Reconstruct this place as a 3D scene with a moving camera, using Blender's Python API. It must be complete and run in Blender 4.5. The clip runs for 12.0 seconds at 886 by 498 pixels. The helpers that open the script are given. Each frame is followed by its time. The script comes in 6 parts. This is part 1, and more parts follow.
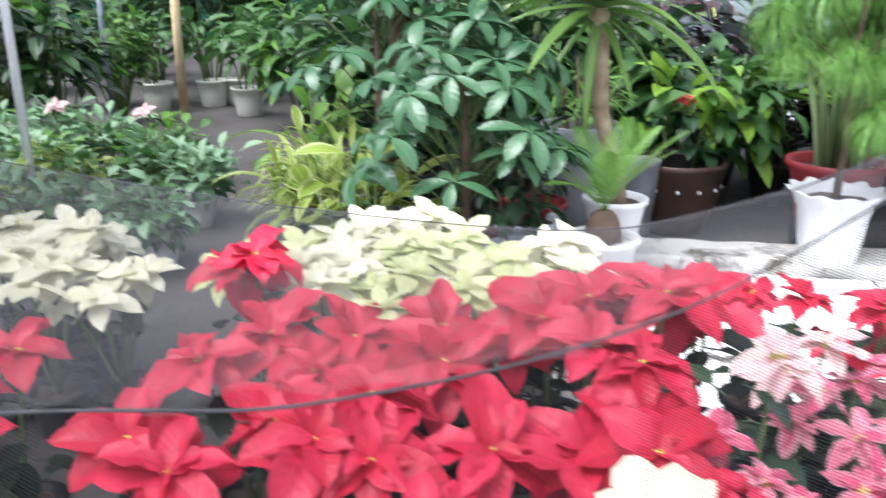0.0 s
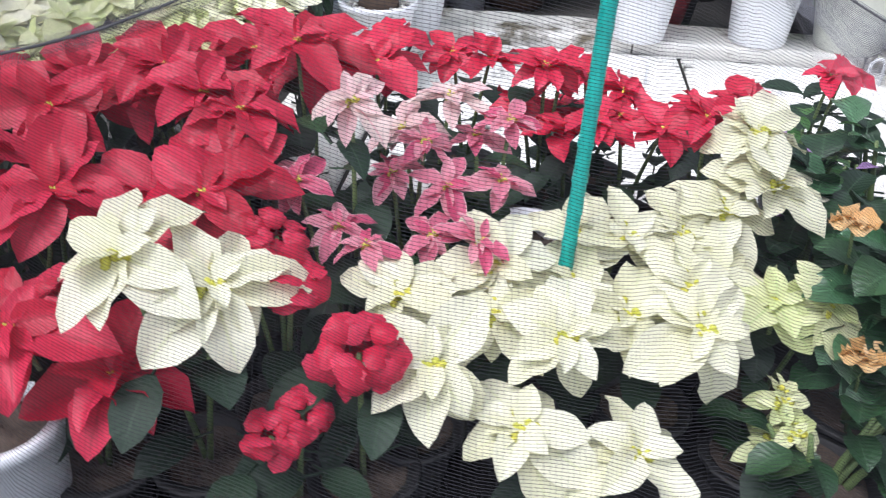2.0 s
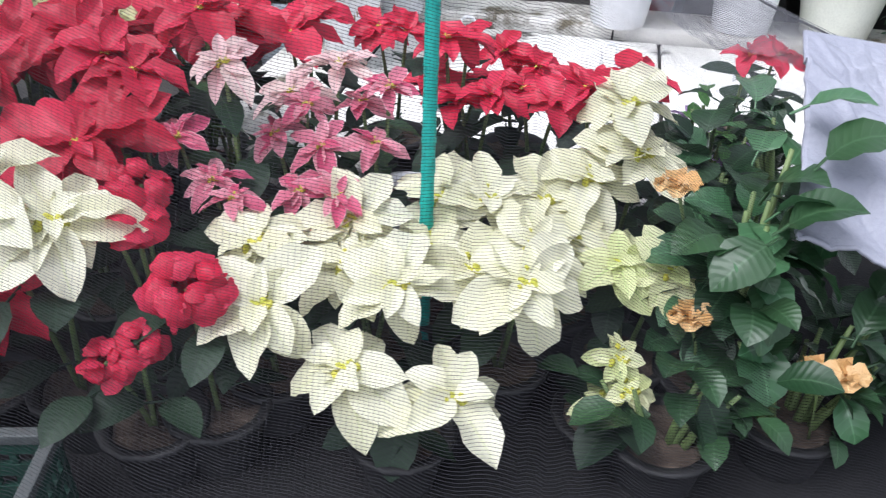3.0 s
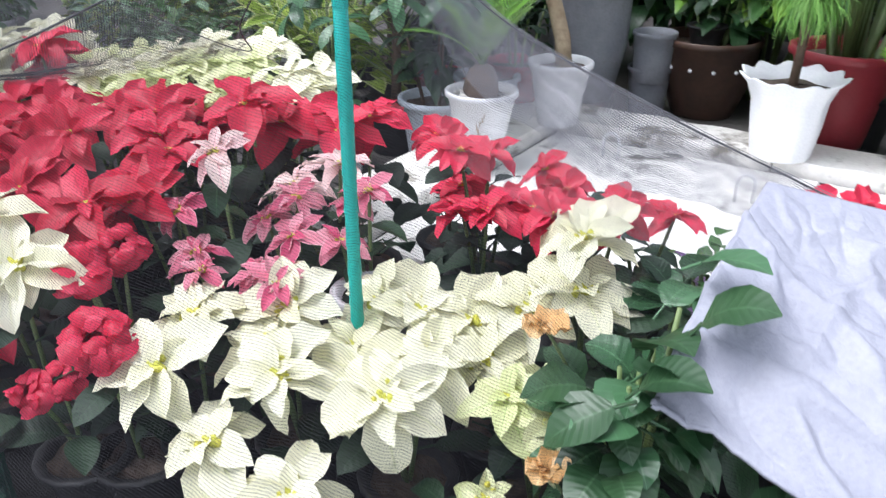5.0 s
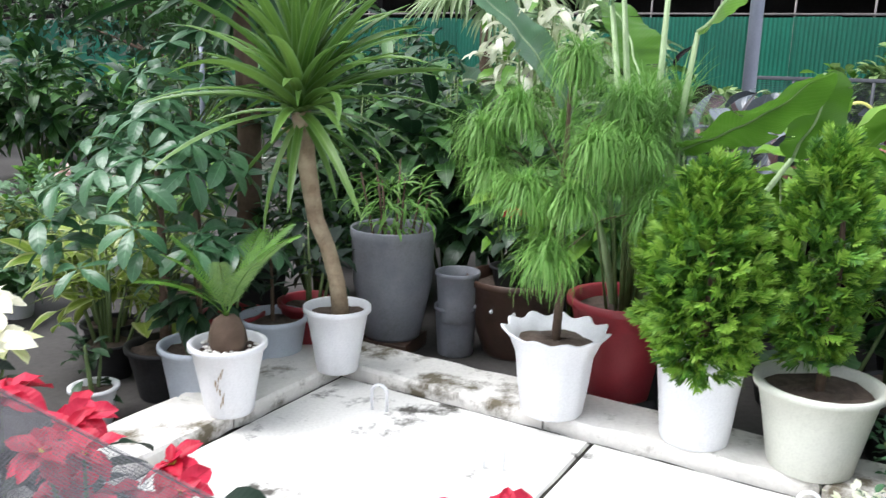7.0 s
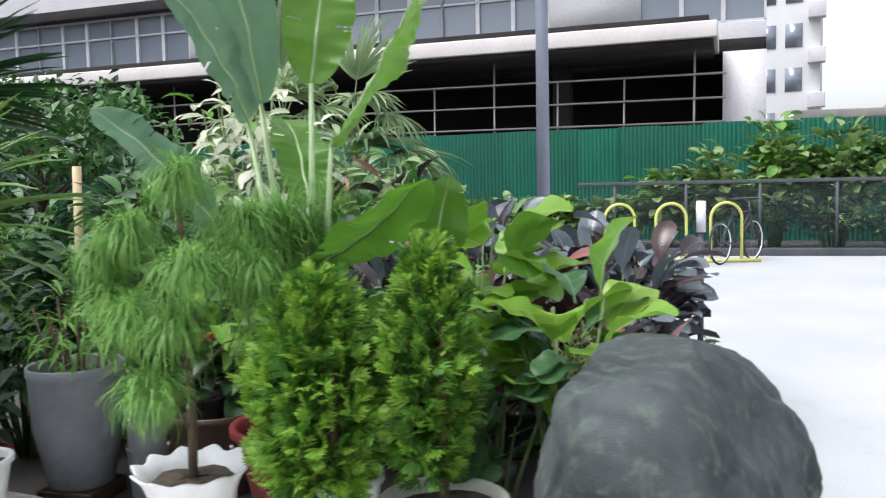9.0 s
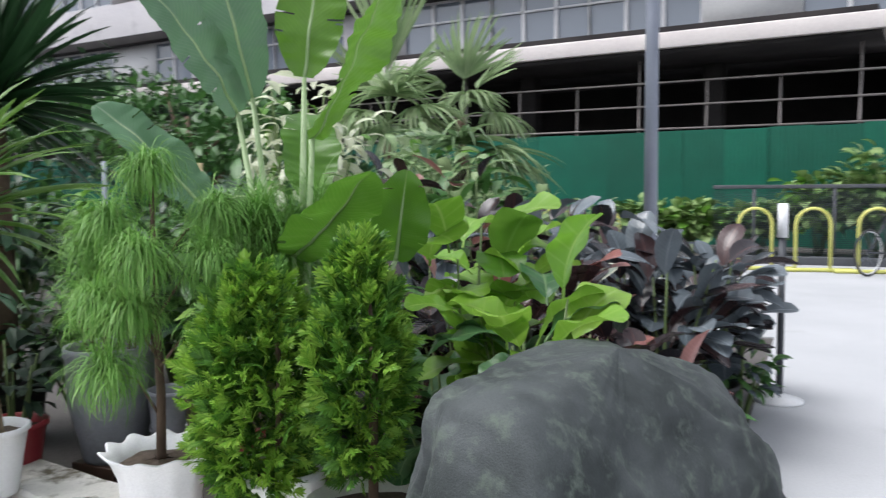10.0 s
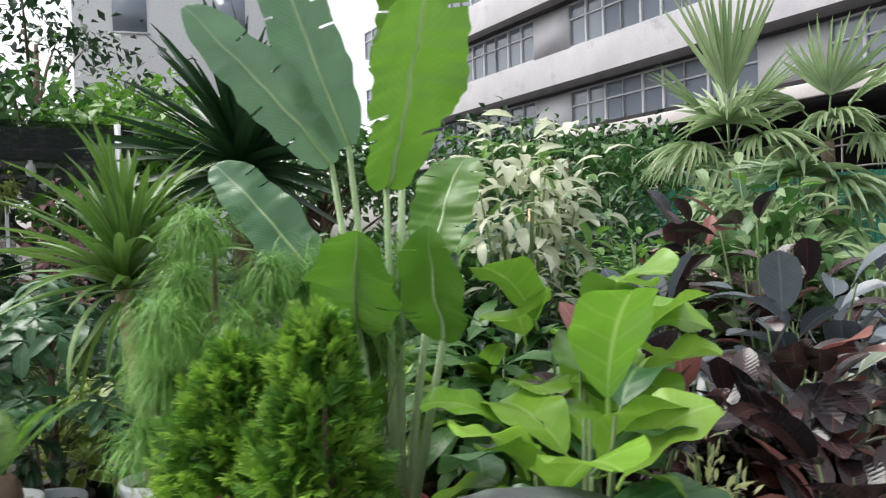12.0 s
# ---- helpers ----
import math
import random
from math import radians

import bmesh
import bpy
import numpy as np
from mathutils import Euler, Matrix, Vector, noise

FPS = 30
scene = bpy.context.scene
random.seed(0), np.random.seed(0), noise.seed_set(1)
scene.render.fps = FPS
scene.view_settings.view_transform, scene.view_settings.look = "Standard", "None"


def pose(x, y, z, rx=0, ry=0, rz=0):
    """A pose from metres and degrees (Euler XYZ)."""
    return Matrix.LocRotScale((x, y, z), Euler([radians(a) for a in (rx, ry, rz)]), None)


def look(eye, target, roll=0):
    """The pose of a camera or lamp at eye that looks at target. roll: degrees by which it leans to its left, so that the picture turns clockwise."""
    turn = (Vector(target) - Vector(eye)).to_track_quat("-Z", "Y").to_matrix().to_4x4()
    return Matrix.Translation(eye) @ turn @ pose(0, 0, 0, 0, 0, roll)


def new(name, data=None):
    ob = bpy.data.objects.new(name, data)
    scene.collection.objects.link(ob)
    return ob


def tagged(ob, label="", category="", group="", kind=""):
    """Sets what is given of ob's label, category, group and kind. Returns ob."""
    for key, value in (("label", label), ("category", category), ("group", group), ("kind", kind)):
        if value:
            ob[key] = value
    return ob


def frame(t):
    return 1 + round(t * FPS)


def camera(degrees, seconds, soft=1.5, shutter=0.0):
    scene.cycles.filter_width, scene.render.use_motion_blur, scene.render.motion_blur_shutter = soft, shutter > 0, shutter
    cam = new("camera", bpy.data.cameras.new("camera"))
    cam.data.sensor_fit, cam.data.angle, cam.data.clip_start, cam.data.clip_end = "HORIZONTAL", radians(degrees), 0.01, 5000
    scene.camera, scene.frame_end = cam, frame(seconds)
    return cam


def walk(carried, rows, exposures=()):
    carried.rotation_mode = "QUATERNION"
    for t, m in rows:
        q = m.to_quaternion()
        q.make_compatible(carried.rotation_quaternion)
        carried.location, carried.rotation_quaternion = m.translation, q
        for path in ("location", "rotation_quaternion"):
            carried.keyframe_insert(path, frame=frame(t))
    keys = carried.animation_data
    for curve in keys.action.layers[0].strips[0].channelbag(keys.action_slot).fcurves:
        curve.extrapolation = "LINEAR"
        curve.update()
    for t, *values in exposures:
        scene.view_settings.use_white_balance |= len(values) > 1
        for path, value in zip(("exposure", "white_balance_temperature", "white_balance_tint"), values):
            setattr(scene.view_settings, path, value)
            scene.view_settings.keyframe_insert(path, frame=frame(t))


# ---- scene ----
cam = camera(57.0, 12.0, soft=1.2, shutter=0.35)
METRES, EYE, TILT, LEAN, TURN = 5.4, 1.24, -18.0, 0.0, 0.0
ROWS = [
    (0.0, 0.0, 0.0, 0.0, 0.0, 0.0, -0.0),
    (0.5, 0.0475, -0.0113, -0.0091, -5.65, -3.4, -0.05),
    (1.0, 0.076, -0.0088, -0.0157, -7.71, -8.63, -0.47),
    (1.5, 0.1001, 0.0032, -0.0151, -6.3, -12.65, -0.94),
    (2.0, 0.1218, -0.0001, -0.0151, -2.69, -14.36, -1.32),
    (2.5, 0.1619, -0.0139, -0.0198, 0.48, -14.64, -2.05),
    (3.0, 0.1882, -0.0174, -0.0223, 1.94, -14.8, -2.12),
    (5.0, 0.3019, 0.005, -0.0078, 22.62, -9.73, -7.29),
    (5.5, 0.3182, 0.0255, 0.0084, 26.47, -8.22, -8.08),
    (6.0, 0.3534, 0.0525, 0.0245, 25.29, -4.18, -9.58),
    (6.5, 0.3854, 0.0732, 0.0408, 21.78, 0.88, -8.99),
    (8.5, 0.5106, 0.1317, 0.0655, 16.49, 10.27, -5.01),
    (9.0, 0.5623, 0.1594, 0.0702, 13.12, 12.97, -2.92),
    (9.5, 0.624, 0.1817, 0.0768, 14.81, 12.6, -3.76),
    (10.0, 0.6706, 0.2117, 0.0806, 23.8, 12.14, -6.91),
    (10.5, 0.7044, 0.2602, 0.0986, 34.13, 9.84, -9.19),
    (11.0, 0.7333, 0.3128, 0.1131, 44.12, 8.96, -11.88),
    (11.5, 0.749, 0.36, 0.1337, 52.39, 9.45, -13.17),
    (12.0, 0.7564, 0.4174, 0.1538, 53.83, 9.58, -12.79),
]
walk(cam, [(t, pose(0, 0, EYE, TILT, LEAN, TURN) @ pose(METRES * x, METRES * y, METRES * z, 90 + pitch, roll, yaw)) for t, x, y, z, yaw, pitch, roll in ROWS],
     [(0.0, 1.5, 6050, 14), (1.2, 1.02, 6000, 15), (3.0, 0.85, 6000, 14), (5.5, 1.17, 6050, 13), (6.5, 1.1, 6150, 12), (8.5, 1.25, 6300, 11), (9.5, 0.63, 6300, 11), (10.2, 0.85, 6350, 11), (11.0, 1.25, 6500, 11), (11.5, 1.1, 6550, 10), (12.0, 0.9, 6600, 9)])

# ---- world and sun: bright overcast ----
world = bpy.data.worlds.new("sky")
scene.world = world
world.use_nodes = True
wn, wl = world.node_tree.nodes, world.node_tree.links
sky = wn.new("ShaderNodeTexSky")
sky.sky_type, sky.sun_disc = "NISHITA", False
sky.sun_elevation, sky.sun_rotation = radians(64), radians(235)
sky.dust_density = 3.0
veil = wn.new("ShaderNodeHueSaturation")
veil.inputs["Saturation"].default_value = 0.25
wl.new(sky.outputs[0], veil.inputs["Color"])
wl.new(veil.outputs[0], wn["Background"].inputs["Color"])
wn["Background"].inputs["Strength"].default_value = 0.15
sun_data = bpy.data.lights.new("sun", "SUN")
sun_data.energy, sun_data.angle, sun_data.color = 1.5, radians(40), (1.0, 0.985, 0.96)
sun = new("sun", sun_data)
sun.matrix_basis = look((20 * math.sin(radians(235)), 20 * math.cos(radians(235)), 41), (0, 0, 0))


# ---- materials ----
def node_mat(name, rough=0.6, metal=0.0):
    m = bpy.data.materials.new(name)
    m.use_nodes = True
    n, l = m.node_tree.nodes, m.node_tree.links
    p = n["Principled BSDF"]
    p.inputs["Roughness"].default_value, p.inputs["Metallic"].default_value = rough, metal
    return m, n, l, p


def mixcol(n, l, fac, a, b):
    x = n.new("ShaderNodeMix")
    x.data_type = "RGBA"
    for s, v in ((x.inputs[0], fac), (x.inputs[6], a), (x.inputs[7], b)):
        if isinstance(v, (int, float)):
            s.default_value = v
        elif isinstance(v, tuple):
            s.default_value = (*v, 1)
        else:
            l.new(v, s)
    return x.outputs[2]


def calc(n, l, op, a, b=0.0, c=0.0):
    x = n.new("ShaderNodeMath")
    x.operation = op
    for s, v in zip(x.inputs, (a, b, c)):
        if isinstance(v, (int, float)):
            s.default_value = v
        else:
            l.new(v, s)
    return x.outputs[0]


def noise_out(n, l, scale, detail=4.0, rough=0.55, coords="Object"):
    t = n.new("ShaderNodeTexCoord")
    x = n.new("ShaderNodeTexNoise")
    x.inputs["Scale"].default_value, x.inputs["Detail"].default_value, x.inputs["Roughness"].default_value = scale, detail, rough
    l.new(t.outputs[coords], x.inputs["Vector"])
    return x.outputs["Fac"]


def ramp(n, l, fac, lo, hi):
    x = n.new("ShaderNodeMapRange")
    x.inputs["From Min"].default_value, x.inputs["From Max"].default_value = lo, hi
    l.new(fac, x.inputs["Value"])
    return x.outputs["Result"]


def bump(n, l, p, height, strength, dist=0.01):
    b = n.new("ShaderNodeBump")
    b.inputs["Strength"].default_value, b.inputs["Distance"].default_value = strength, dist
    l.new(height, b.inputs["Height"])
    l.new(b.outputs[0], p.inputs["Normal"])


def surface(name, a, b, scale=3.0, rough=0.7, metal=0.0, grain=60.0, relief=0.3, dirt=None, dirt_amount=(0.55, 0.75), dirt_scale=1.2, vary=0.0):
    """Two base colours over a broad noise, a fine grain, and stains."""
    m, n, l, p = node_mat(name, rough, metal)
    broad = ramp(n, l, noise_out(n, l, scale), 0.35, 0.65)
    fine = noise_out(n, l, grain, 3)
    c = mixcol(n, l, broad, a, b)
    c = mixcol(n, l, calc(n, l, "MULTIPLY", ramp(n, l, fine, 0.4, 0.75), 0.25), c, tuple(v * 0.6 for v in a))
    if dirt:
        c = mixcol(n, l, ramp(n, l, noise_out(n, l, dirt_scale, 8, 0.7), *dirt_amount), c, dirt)
    if vary:
        c = mixcol(n, l, calc(n, l, "MULTIPLY", n.new("ShaderNodeObjectInfo").outputs["Random"], vary), c, tuple(v * 0.35 + 0.004 for v in a))
    l.new(c, p.inputs["Base Color"])
    r = calc(n, l, "MULTIPLY_ADD", fine, 0.2, rough - 0.1)
    l.new(r, p.inputs["Roughness"])
    bump(n, l, p, fine, relief, 0.004)
    return m


def leaf_mat(name, a, b, rough=0.4, glow=0.3, vein=None, vein_amount=0.5, ribs=9.0, edge=None, spot=0.0, edge_at=0.82):
    """A leaf: colour varied from leaf to leaf and along the blade, midrib and side veins, light through the blade."""
    m, n, l, p = node_mat(name, rough)
    info, geo = n.new("ShaderNodeObjectInfo"), n.new("ShaderNodeNewGeometry")
    rnd = calc(n, l, "FRACT", calc(n, l, "ADD", info.outputs["Random"], geo.outputs["Random Per Island"]))
    c = mixcol(n, l, rnd, a, b)
    blotch = ramp(n, l, noise_out(n, l, 9.0, 3), 0.35, 0.7)
    c = mixcol(n, l, calc(n, l, "MULTIPLY", blotch, 0.35), c, tuple(v * 0.6 for v in a))
    uv = n.new("ShaderNodeUVMap")
    sep = n.new("ShaderNodeSeparateXYZ")
    l.new(uv.outputs[0], sep.inputs[0])
    side = calc(n, l, "ABSOLUTE", calc(n, l, "MULTIPLY_ADD", sep.outputs[1], 2.0, -1.0))
    rib = ramp(n, l, side, 0.09, 0.02)
    wave = calc(n, l, "SINE", calc(n, l, "MULTIPLY", calc(n, l, "SUBTRACT", sep.outputs[0], calc(n, l, "MULTIPLY", side, 0.16)), ribs * 6.283))
    veins = calc(n, l, "MAXIMUM", rib, calc(n, l, "MULTIPLY", ramp(n, l, wave, 0.8, 1.0), 0.28))
    c = mixcol(n, l, calc(n, l, "MULTIPLY", veins, vein_amount), c, vein or tuple(min(1, v * 1.5 + 0.03) for v in b))
    if edge:
        c = mixcol(n, l, ramp(n, l, calc(n, l, "ADD", side, calc(n, l, "MULTIPLY", noise_out(n, l, 40), 0.2)), edge_at, edge_at + 0.12), c, edge)
    if spot:
        c = mixcol(n, l, ramp(n, l, noise_out(n, l, 55.0, 2), 0.62 - spot, 0.7), c, tuple(v * 0.35 + 0.02 for v in a))
    l.new(c, p.inputs["Base Color"])
    bump(n, l, p, calc(n, l, "ADD", wave, noise_out(n, l, 120)), 0.14, 0.002)
    tr = n.new("ShaderNodeBsdfTranslucent")
    l.new(c, tr.inputs["Color"])
    mx = n.new("ShaderNodeMixShader")
    mx.inputs[0].default_value = glow
    l.new(p.outputs[0], mx.inputs[1])
    l.new(tr.outputs[0], mx.inputs[2])
    l.new(mx.outputs[0], n["Material Output"].inputs["Surface"])
    return m


def net_mat(name, colour, cover, pitch_u, pitch_v):
    """Woven shade net: threads both ways, open between them."""
    m, n, l, p = node_mat(name, 0.7)
    p.inputs["Specular IOR Level"].default_value = 0.15
    uv, sep = n.new("ShaderNodeUVMap"), n.new("ShaderNodeSeparateXYZ")
    l.new(uv.outputs[0], sep.inputs[0])
    hits = []
    for k, (s, part_of) in enumerate(((pitch_u, cover * 0.3), (pitch_v, cover))):
        f = calc(n, l, "FRACT", calc(n, l, "DIVIDE", sep.outputs[k], s))
        hits.append(calc(n, l, "LESS_THAN", f, part_of))
    thread = calc(n, l, "MAXIMUM", hits[0], hits[1])
    fold = ramp(n, l, noise_out(n, l, 2.2, 4), 0.3, 0.75)
    l.new(mixcol(n, l, fold, colour, tuple(v * 0.6 for v in colour)), p.inputs["Base Color"])
    tr = n.new("ShaderNodeBsdfTransparent")
    mx = n.new("ShaderNodeMixShader")
    l.new(thread, mx.inputs[0])
    l.new(tr.outputs[0], mx.inputs[1])
    l.new(p.outputs[0], mx.inputs[2])
    l.new(mx.outputs[0], n["Material Output"].inputs["Surface"])
    return m


M_SOIL_GROUND = surface("damp_dark_ground", (0.045, 0.041, 0.038), (0.10, 0.092, 0.088), 0.8, 0.75, grain=35, relief=0.5, dirt=(0.05, 0.045, 0.04))
M_PLAZA = surface("pale_plaza_concrete", (0.40, 0.41, 0.43), (0.46, 0.47, 0.49), 0.7, 0.75, grain=90, relief=0.15, dirt=(0.33, 0.33, 0.34), dirt_amount=(0.6, 0.8), dirt_scale=0.8)
M_SLAB = surface("whitewashed_concrete", (0.72, 0.71, 0.67), (0.80, 0.79, 0.76), 2.0, 0.8, grain=70, relief=0.5, dirt=(0.08, 0.075, 0.065), dirt_amount=(0.60, 0.68), dirt_scale=3.0)
M_KERB = surface("worn_white_kerb", (0.74, 0.72, 0.67), (0.83, 0.81, 0.77), 3.0, 0.85, grain=50, relief=0.7, dirt=(0.14, 0.12, 0.08), dirt_amount=(0.51, 0.64), dirt_scale=4.5)
M_WHITE_POT = surface("white_plastic", (0.78, 0.79, 0.82), (0.84, 0.85, 0.87), 4.0, 0.35, grain=140, relief=0.03, dirt=(0.50, 0.48, 0.42), dirt_amount=(0.62, 0.85), dirt_scale=3.0)
M_CREAM_POT = surface("cream_plastic", (0.62, 0.64, 0.56), (0.70, 0.71, 0.64), 4.0, 0.45, grain=120, relief=0.05, dirt=(0.40, 0.38, 0.30), dirt_amount=(0.6, 0.85), dirt_scale=3.0)
M_BLUE_POT = surface("pale_blue_grey_plastic", (0.50, 0.56, 0.64), (0.58, 0.63, 0.70), 4.0, 0.45, grain=120, relief=0.05, dirt=(0.3, 0.3, 0.3), dirt_amount=(0.6, 0.85))
M_GREY_POT = surface("grey_cement_pot", (0.20, 0.21, 0.24), (0.30, 0.31, 0.34), 5.0, 0.55, grain=90, relief=0.25, dirt=(0.11, 0.11, 0.11), dirt_amount=(0.5, 0.8), dirt_scale=5.0)
M_BROWN_POT = surface("dark_brown_glazed_clay", (0.05, 0.03, 0.022), (0.09, 0.05, 0.035), 5.0, 0.35, grain=60, relief=0.2)
M_RED_POT = surface("wine_red_plastic", (0.26, 0.025, 0.035), (0.33, 0.04, 0.05), 3.0, 0.4, grain=120, relief=0.05, dirt=(0.14, 0.06, 0.06), dirt_amount=(0.55, 0.85))
M_BLACK_POT = surface("black_nursery_plastic", (0.012, 0.012, 0.013), (0.024, 0.024, 0.026), 4.0, 0.65)
# Black of the added bed sheet: the bed's deep shade as a colour.
M_BED_SHADE = surface("bed_shade_black", (0.006, 0.006, 0.007), (0.013, 0.013, 0.014), 6.0, 0.95, grain=160, relief=0.6)
M_EARTH = surface("potting_soil", (0.06, 0.042, 0.032), (0.12, 0.09, 0.07), 25.0, 0.95, grain=90, relief=1.0)
M_SOIL_JOINT = surface("black_joint_dirt", (0.012, 0.011, 0.009), (0.03, 0.027, 0.02), 20.0, 0.95, grain=120, relief=1.0)
M_PEBBLE = surface("white_pebbles", (0.75, 0.73, 0.68), (0.6, 0.58, 0.54), 30, 0.6)
M_BARK_PALE = surface("pale_ringed_bark", (0.30, 0.22, 0.14), (0.42, 0.34, 0.23), 14.0, 0.85, grain=60, relief=0.8, dirt=(0.16, 0.11, 0.07), dirt_amount=(0.5, 0.75), dirt_scale=9.0)
M_BARK_DARK = surface("dark_bark", (0.09, 0.06, 0.04), (0.15, 0.10, 0.07), 12.0, 0.9, grain=50, relief=1.0)
M_STEM = surface("green_stem", (0.10, 0.16, 0.05), (0.16, 0.22, 0.08), 6.0, 0.55)
M_STEM_PALE = surface("pale_green_stem", (0.30, 0.42, 0.20), (0.38, 0.50, 0.27), 6.0, 0.45)
M_STAKE = surface("turquoise_tape", (0.005, 0.36, 0.31), (0.02, 0.44, 0.38), 8.0, 0.35, grain=40, relief=0.5)
M_ROPE = surface("dark_cord", (0.03, 0.03, 0.035), (0.06, 0.06, 0.065), 30, 0.8)
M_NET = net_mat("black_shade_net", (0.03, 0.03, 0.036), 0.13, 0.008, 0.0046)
# Both paler than M_NET: sun on the black threads is put into their colour.
M_NET_HEM_SUNLIT = net_mat("sunlit_hem_net", (0.17, 0.17, 0.185), 0.34, 0.007, 0.0041)
M_NET_FOLD_SUNLIT = net_mat("sunlit_upper_net", (0.20, 0.20, 0.22), 0.11, 0.0075, 0.0043)
M_NET_ROOF = net_mat("black_roof_net", (0.02, 0.02, 0.026), 0.66, 0.01, 0.006)
M_SACK = surface("white_woven_sack", (0.27, 0.28, 0.335), (0.33, 0.34, 0.39), 3.0, 0.6, grain=110, relief=0.5, dirt=(0.24, 0.25, 0.31), dirt_amount=(0.5, 0.8), dirt_scale=4.0)
M_COVER = surface("green_grey_shade_cloth", (0.017, 0.024, 0.024), (0.060, 0.070, 0.073), 5.0, 0.75, grain=240, relief=0.5, dirt=(0.09, 0.115, 0.095), dirt_amount=(0.52, 0.68), dirt_scale=16.0)
M_GALV = surface("grey_painted_steel", (0.22, 0.24, 0.30), (0.27, 0.29, 0.35), 2.0, 0.45, metal=0.2)
M_WHITE_STEEL = surface("white_painted_steel", (0.75, 0.76, 0.78), (0.82, 0.82, 0.83), 4.0, 0.4)
M_BAMBOO = surface("bamboo_pole", (0.52, 0.40, 0.22), (0.62, 0.50, 0.30), 7.0, 0.6)
M_YELLOW = surface("yellow_painted_steel", (0.58, 0.58, 0.13), (0.66, 0.66, 0.20), 5.0, 0.4)
M_CRATE = surface("dark_green_crate_plastic", (0.008, 0.045, 0.032), (0.014, 0.06, 0.042), 5.0, 0.5)
M_CRATE_RIM = surface("grey_crate_plastic", (0.07, 0.08, 0.08), (0.10, 0.11, 0.11), 5.0, 0.6)
M_TYRE = surface("tyre_rubber", (0.03, 0.03, 0.03), (0.05, 0.05, 0.05), 9, 0.8)
M_HOARD = surface("green_sheet_hoarding", (0.003, 0.125, 0.078), (0.006, 0.16, 0.10), 0.8, 0.5, grain=20, relief=0.1, vary=0.45)
M_FACADE = surface("grey_render_facade", (0.62, 0.60, 0.63), (0.72, 0.70, 0.72), 0.6, 0.85, grain=12, relief=0.1, dirt=(0.25, 0.23, 0.25), dirt_amount=(0.58, 0.8), dirt_scale=0.5)
M_FACADE_WHITE = surface("white_render", (0.74, 0.74, 0.76), (0.80, 0.80, 0.80), 0.5, 0.85, grain=12, relief=0.1)
M_FASCIA = surface("pinkish_fascia", (0.72, 0.66, 0.65), (0.80, 0.74, 0.72), 0.8, 0.7, grain=15, relief=0.1, dirt=(0.4, 0.34, 0.33), dirt_amount=(0.6, 0.8))
# Shade of the open ground-floor recess is put into this near-black colour.
M_SHADED_WALL = surface("shade_dark_masonry", (0.016, 0.014, 0.015), (0.032, 0.028, 0.028), 0.8, 0.9, grain=12, relief=0.3)
M_TUBE = surface("scaffold_tube", (0.32, 0.29, 0.28), (0.42, 0.38, 0.36), 2.0, 0.5, metal=0.3)
M_GLASS, _n, _l, _p = node_mat("window_glass", 0.06)
_p.inputs["Base Color"].default_value = (0.20, 0.23, 0.28, 1)
_p.inputs["Specular IOR Level"].default_value = 0.9
M_FRAME = surface("window_frame", (0.6, 0.6, 0.63), (0.68, 0.68, 0.7), 3.0, 0.5)
M_MESH = net_mat("dark_mesh_infill", (0.05, 0.06, 0.07), 0.2, 0.03, 0.03)
M_RAIL = surface("dark_railing", (0.045, 0.05, 0.06), (0.07, 0.075, 0.085), 3.0, 0.6)

L_RED = leaf_mat("red_bract", (0.52, 0.010, 0.04), (0.68, 0.030, 0.085), 0.5, 0.25, vein=(0.36, 0.006, 0.028), vein_amount=0.7)
L_CRIMSON = leaf_mat("crimson_bract", (0.64, 0.014, 0.06), (0.78, 0.05, 0.12), 0.5, 0.4, vein=(0.55, 0.01, 0.04), vein_amount=0.5)
L_PINK = leaf_mat("pink_bract", (0.62, 0.08, 0.18), (0.78, 0.36, 0.42), 0.5, 0.3, vein=(0.6, 0.06, 0.14), vein_amount=0.4, edge=(0.80, 0.50, 0.52), edge_at=0.97)
L_ROSE = leaf_mat("pale_pink_bract", (0.78, 0.52, 0.52), (0.82, 0.68, 0.62), 0.5, 0.3, vein=(0.66, 0.20, 0.28), vein_amount=0.6)
L_WHITE = leaf_mat("cream_bract", (0.80, 0.785, 0.55), (0.84, 0.825, 0.66), 0.5, 0.25, vein=(0.66, 0.70, 0.36), vein_amount=0.5)
L_LIME = leaf_mat("greenish_cream_bract", (0.66, 0.72, 0.34), (0.80, 0.80, 0.52), 0.5, 0.3, vein=(0.4, 0.55, 0.18), vein_amount=0.6)
L_DARK = leaf_mat("dark_green_leaf", (0.012, 0.042, 0.016), (0.034, 0.085, 0.033), 0.4, 0.15)
# Darker copy of L_DARK: deep shade among the plants is put into the green.
L_SHADE = leaf_mat("shaded_green_leaf", (0.006, 0.021, 0.011), (0.018, 0.046, 0.021), 0.62, 0.12, vein_amount=0.25)
L_MID = leaf_mat("mid_green_leaf", (0.04, 0.125, 0.028), (0.085, 0.20, 0.05), 0.42, 0.25)
L_SATIN = leaf_mat("satin_blue_green_leaf", (0.035, 0.11, 0.045), (0.08, 0.18, 0.085), 0.3, 0.15, ribs=6)
L_BRIGHT = leaf_mat("bright_green_leaf", (0.10, 0.25, 0.03), (0.17, 0.36, 0.05), 0.38, 0.35)
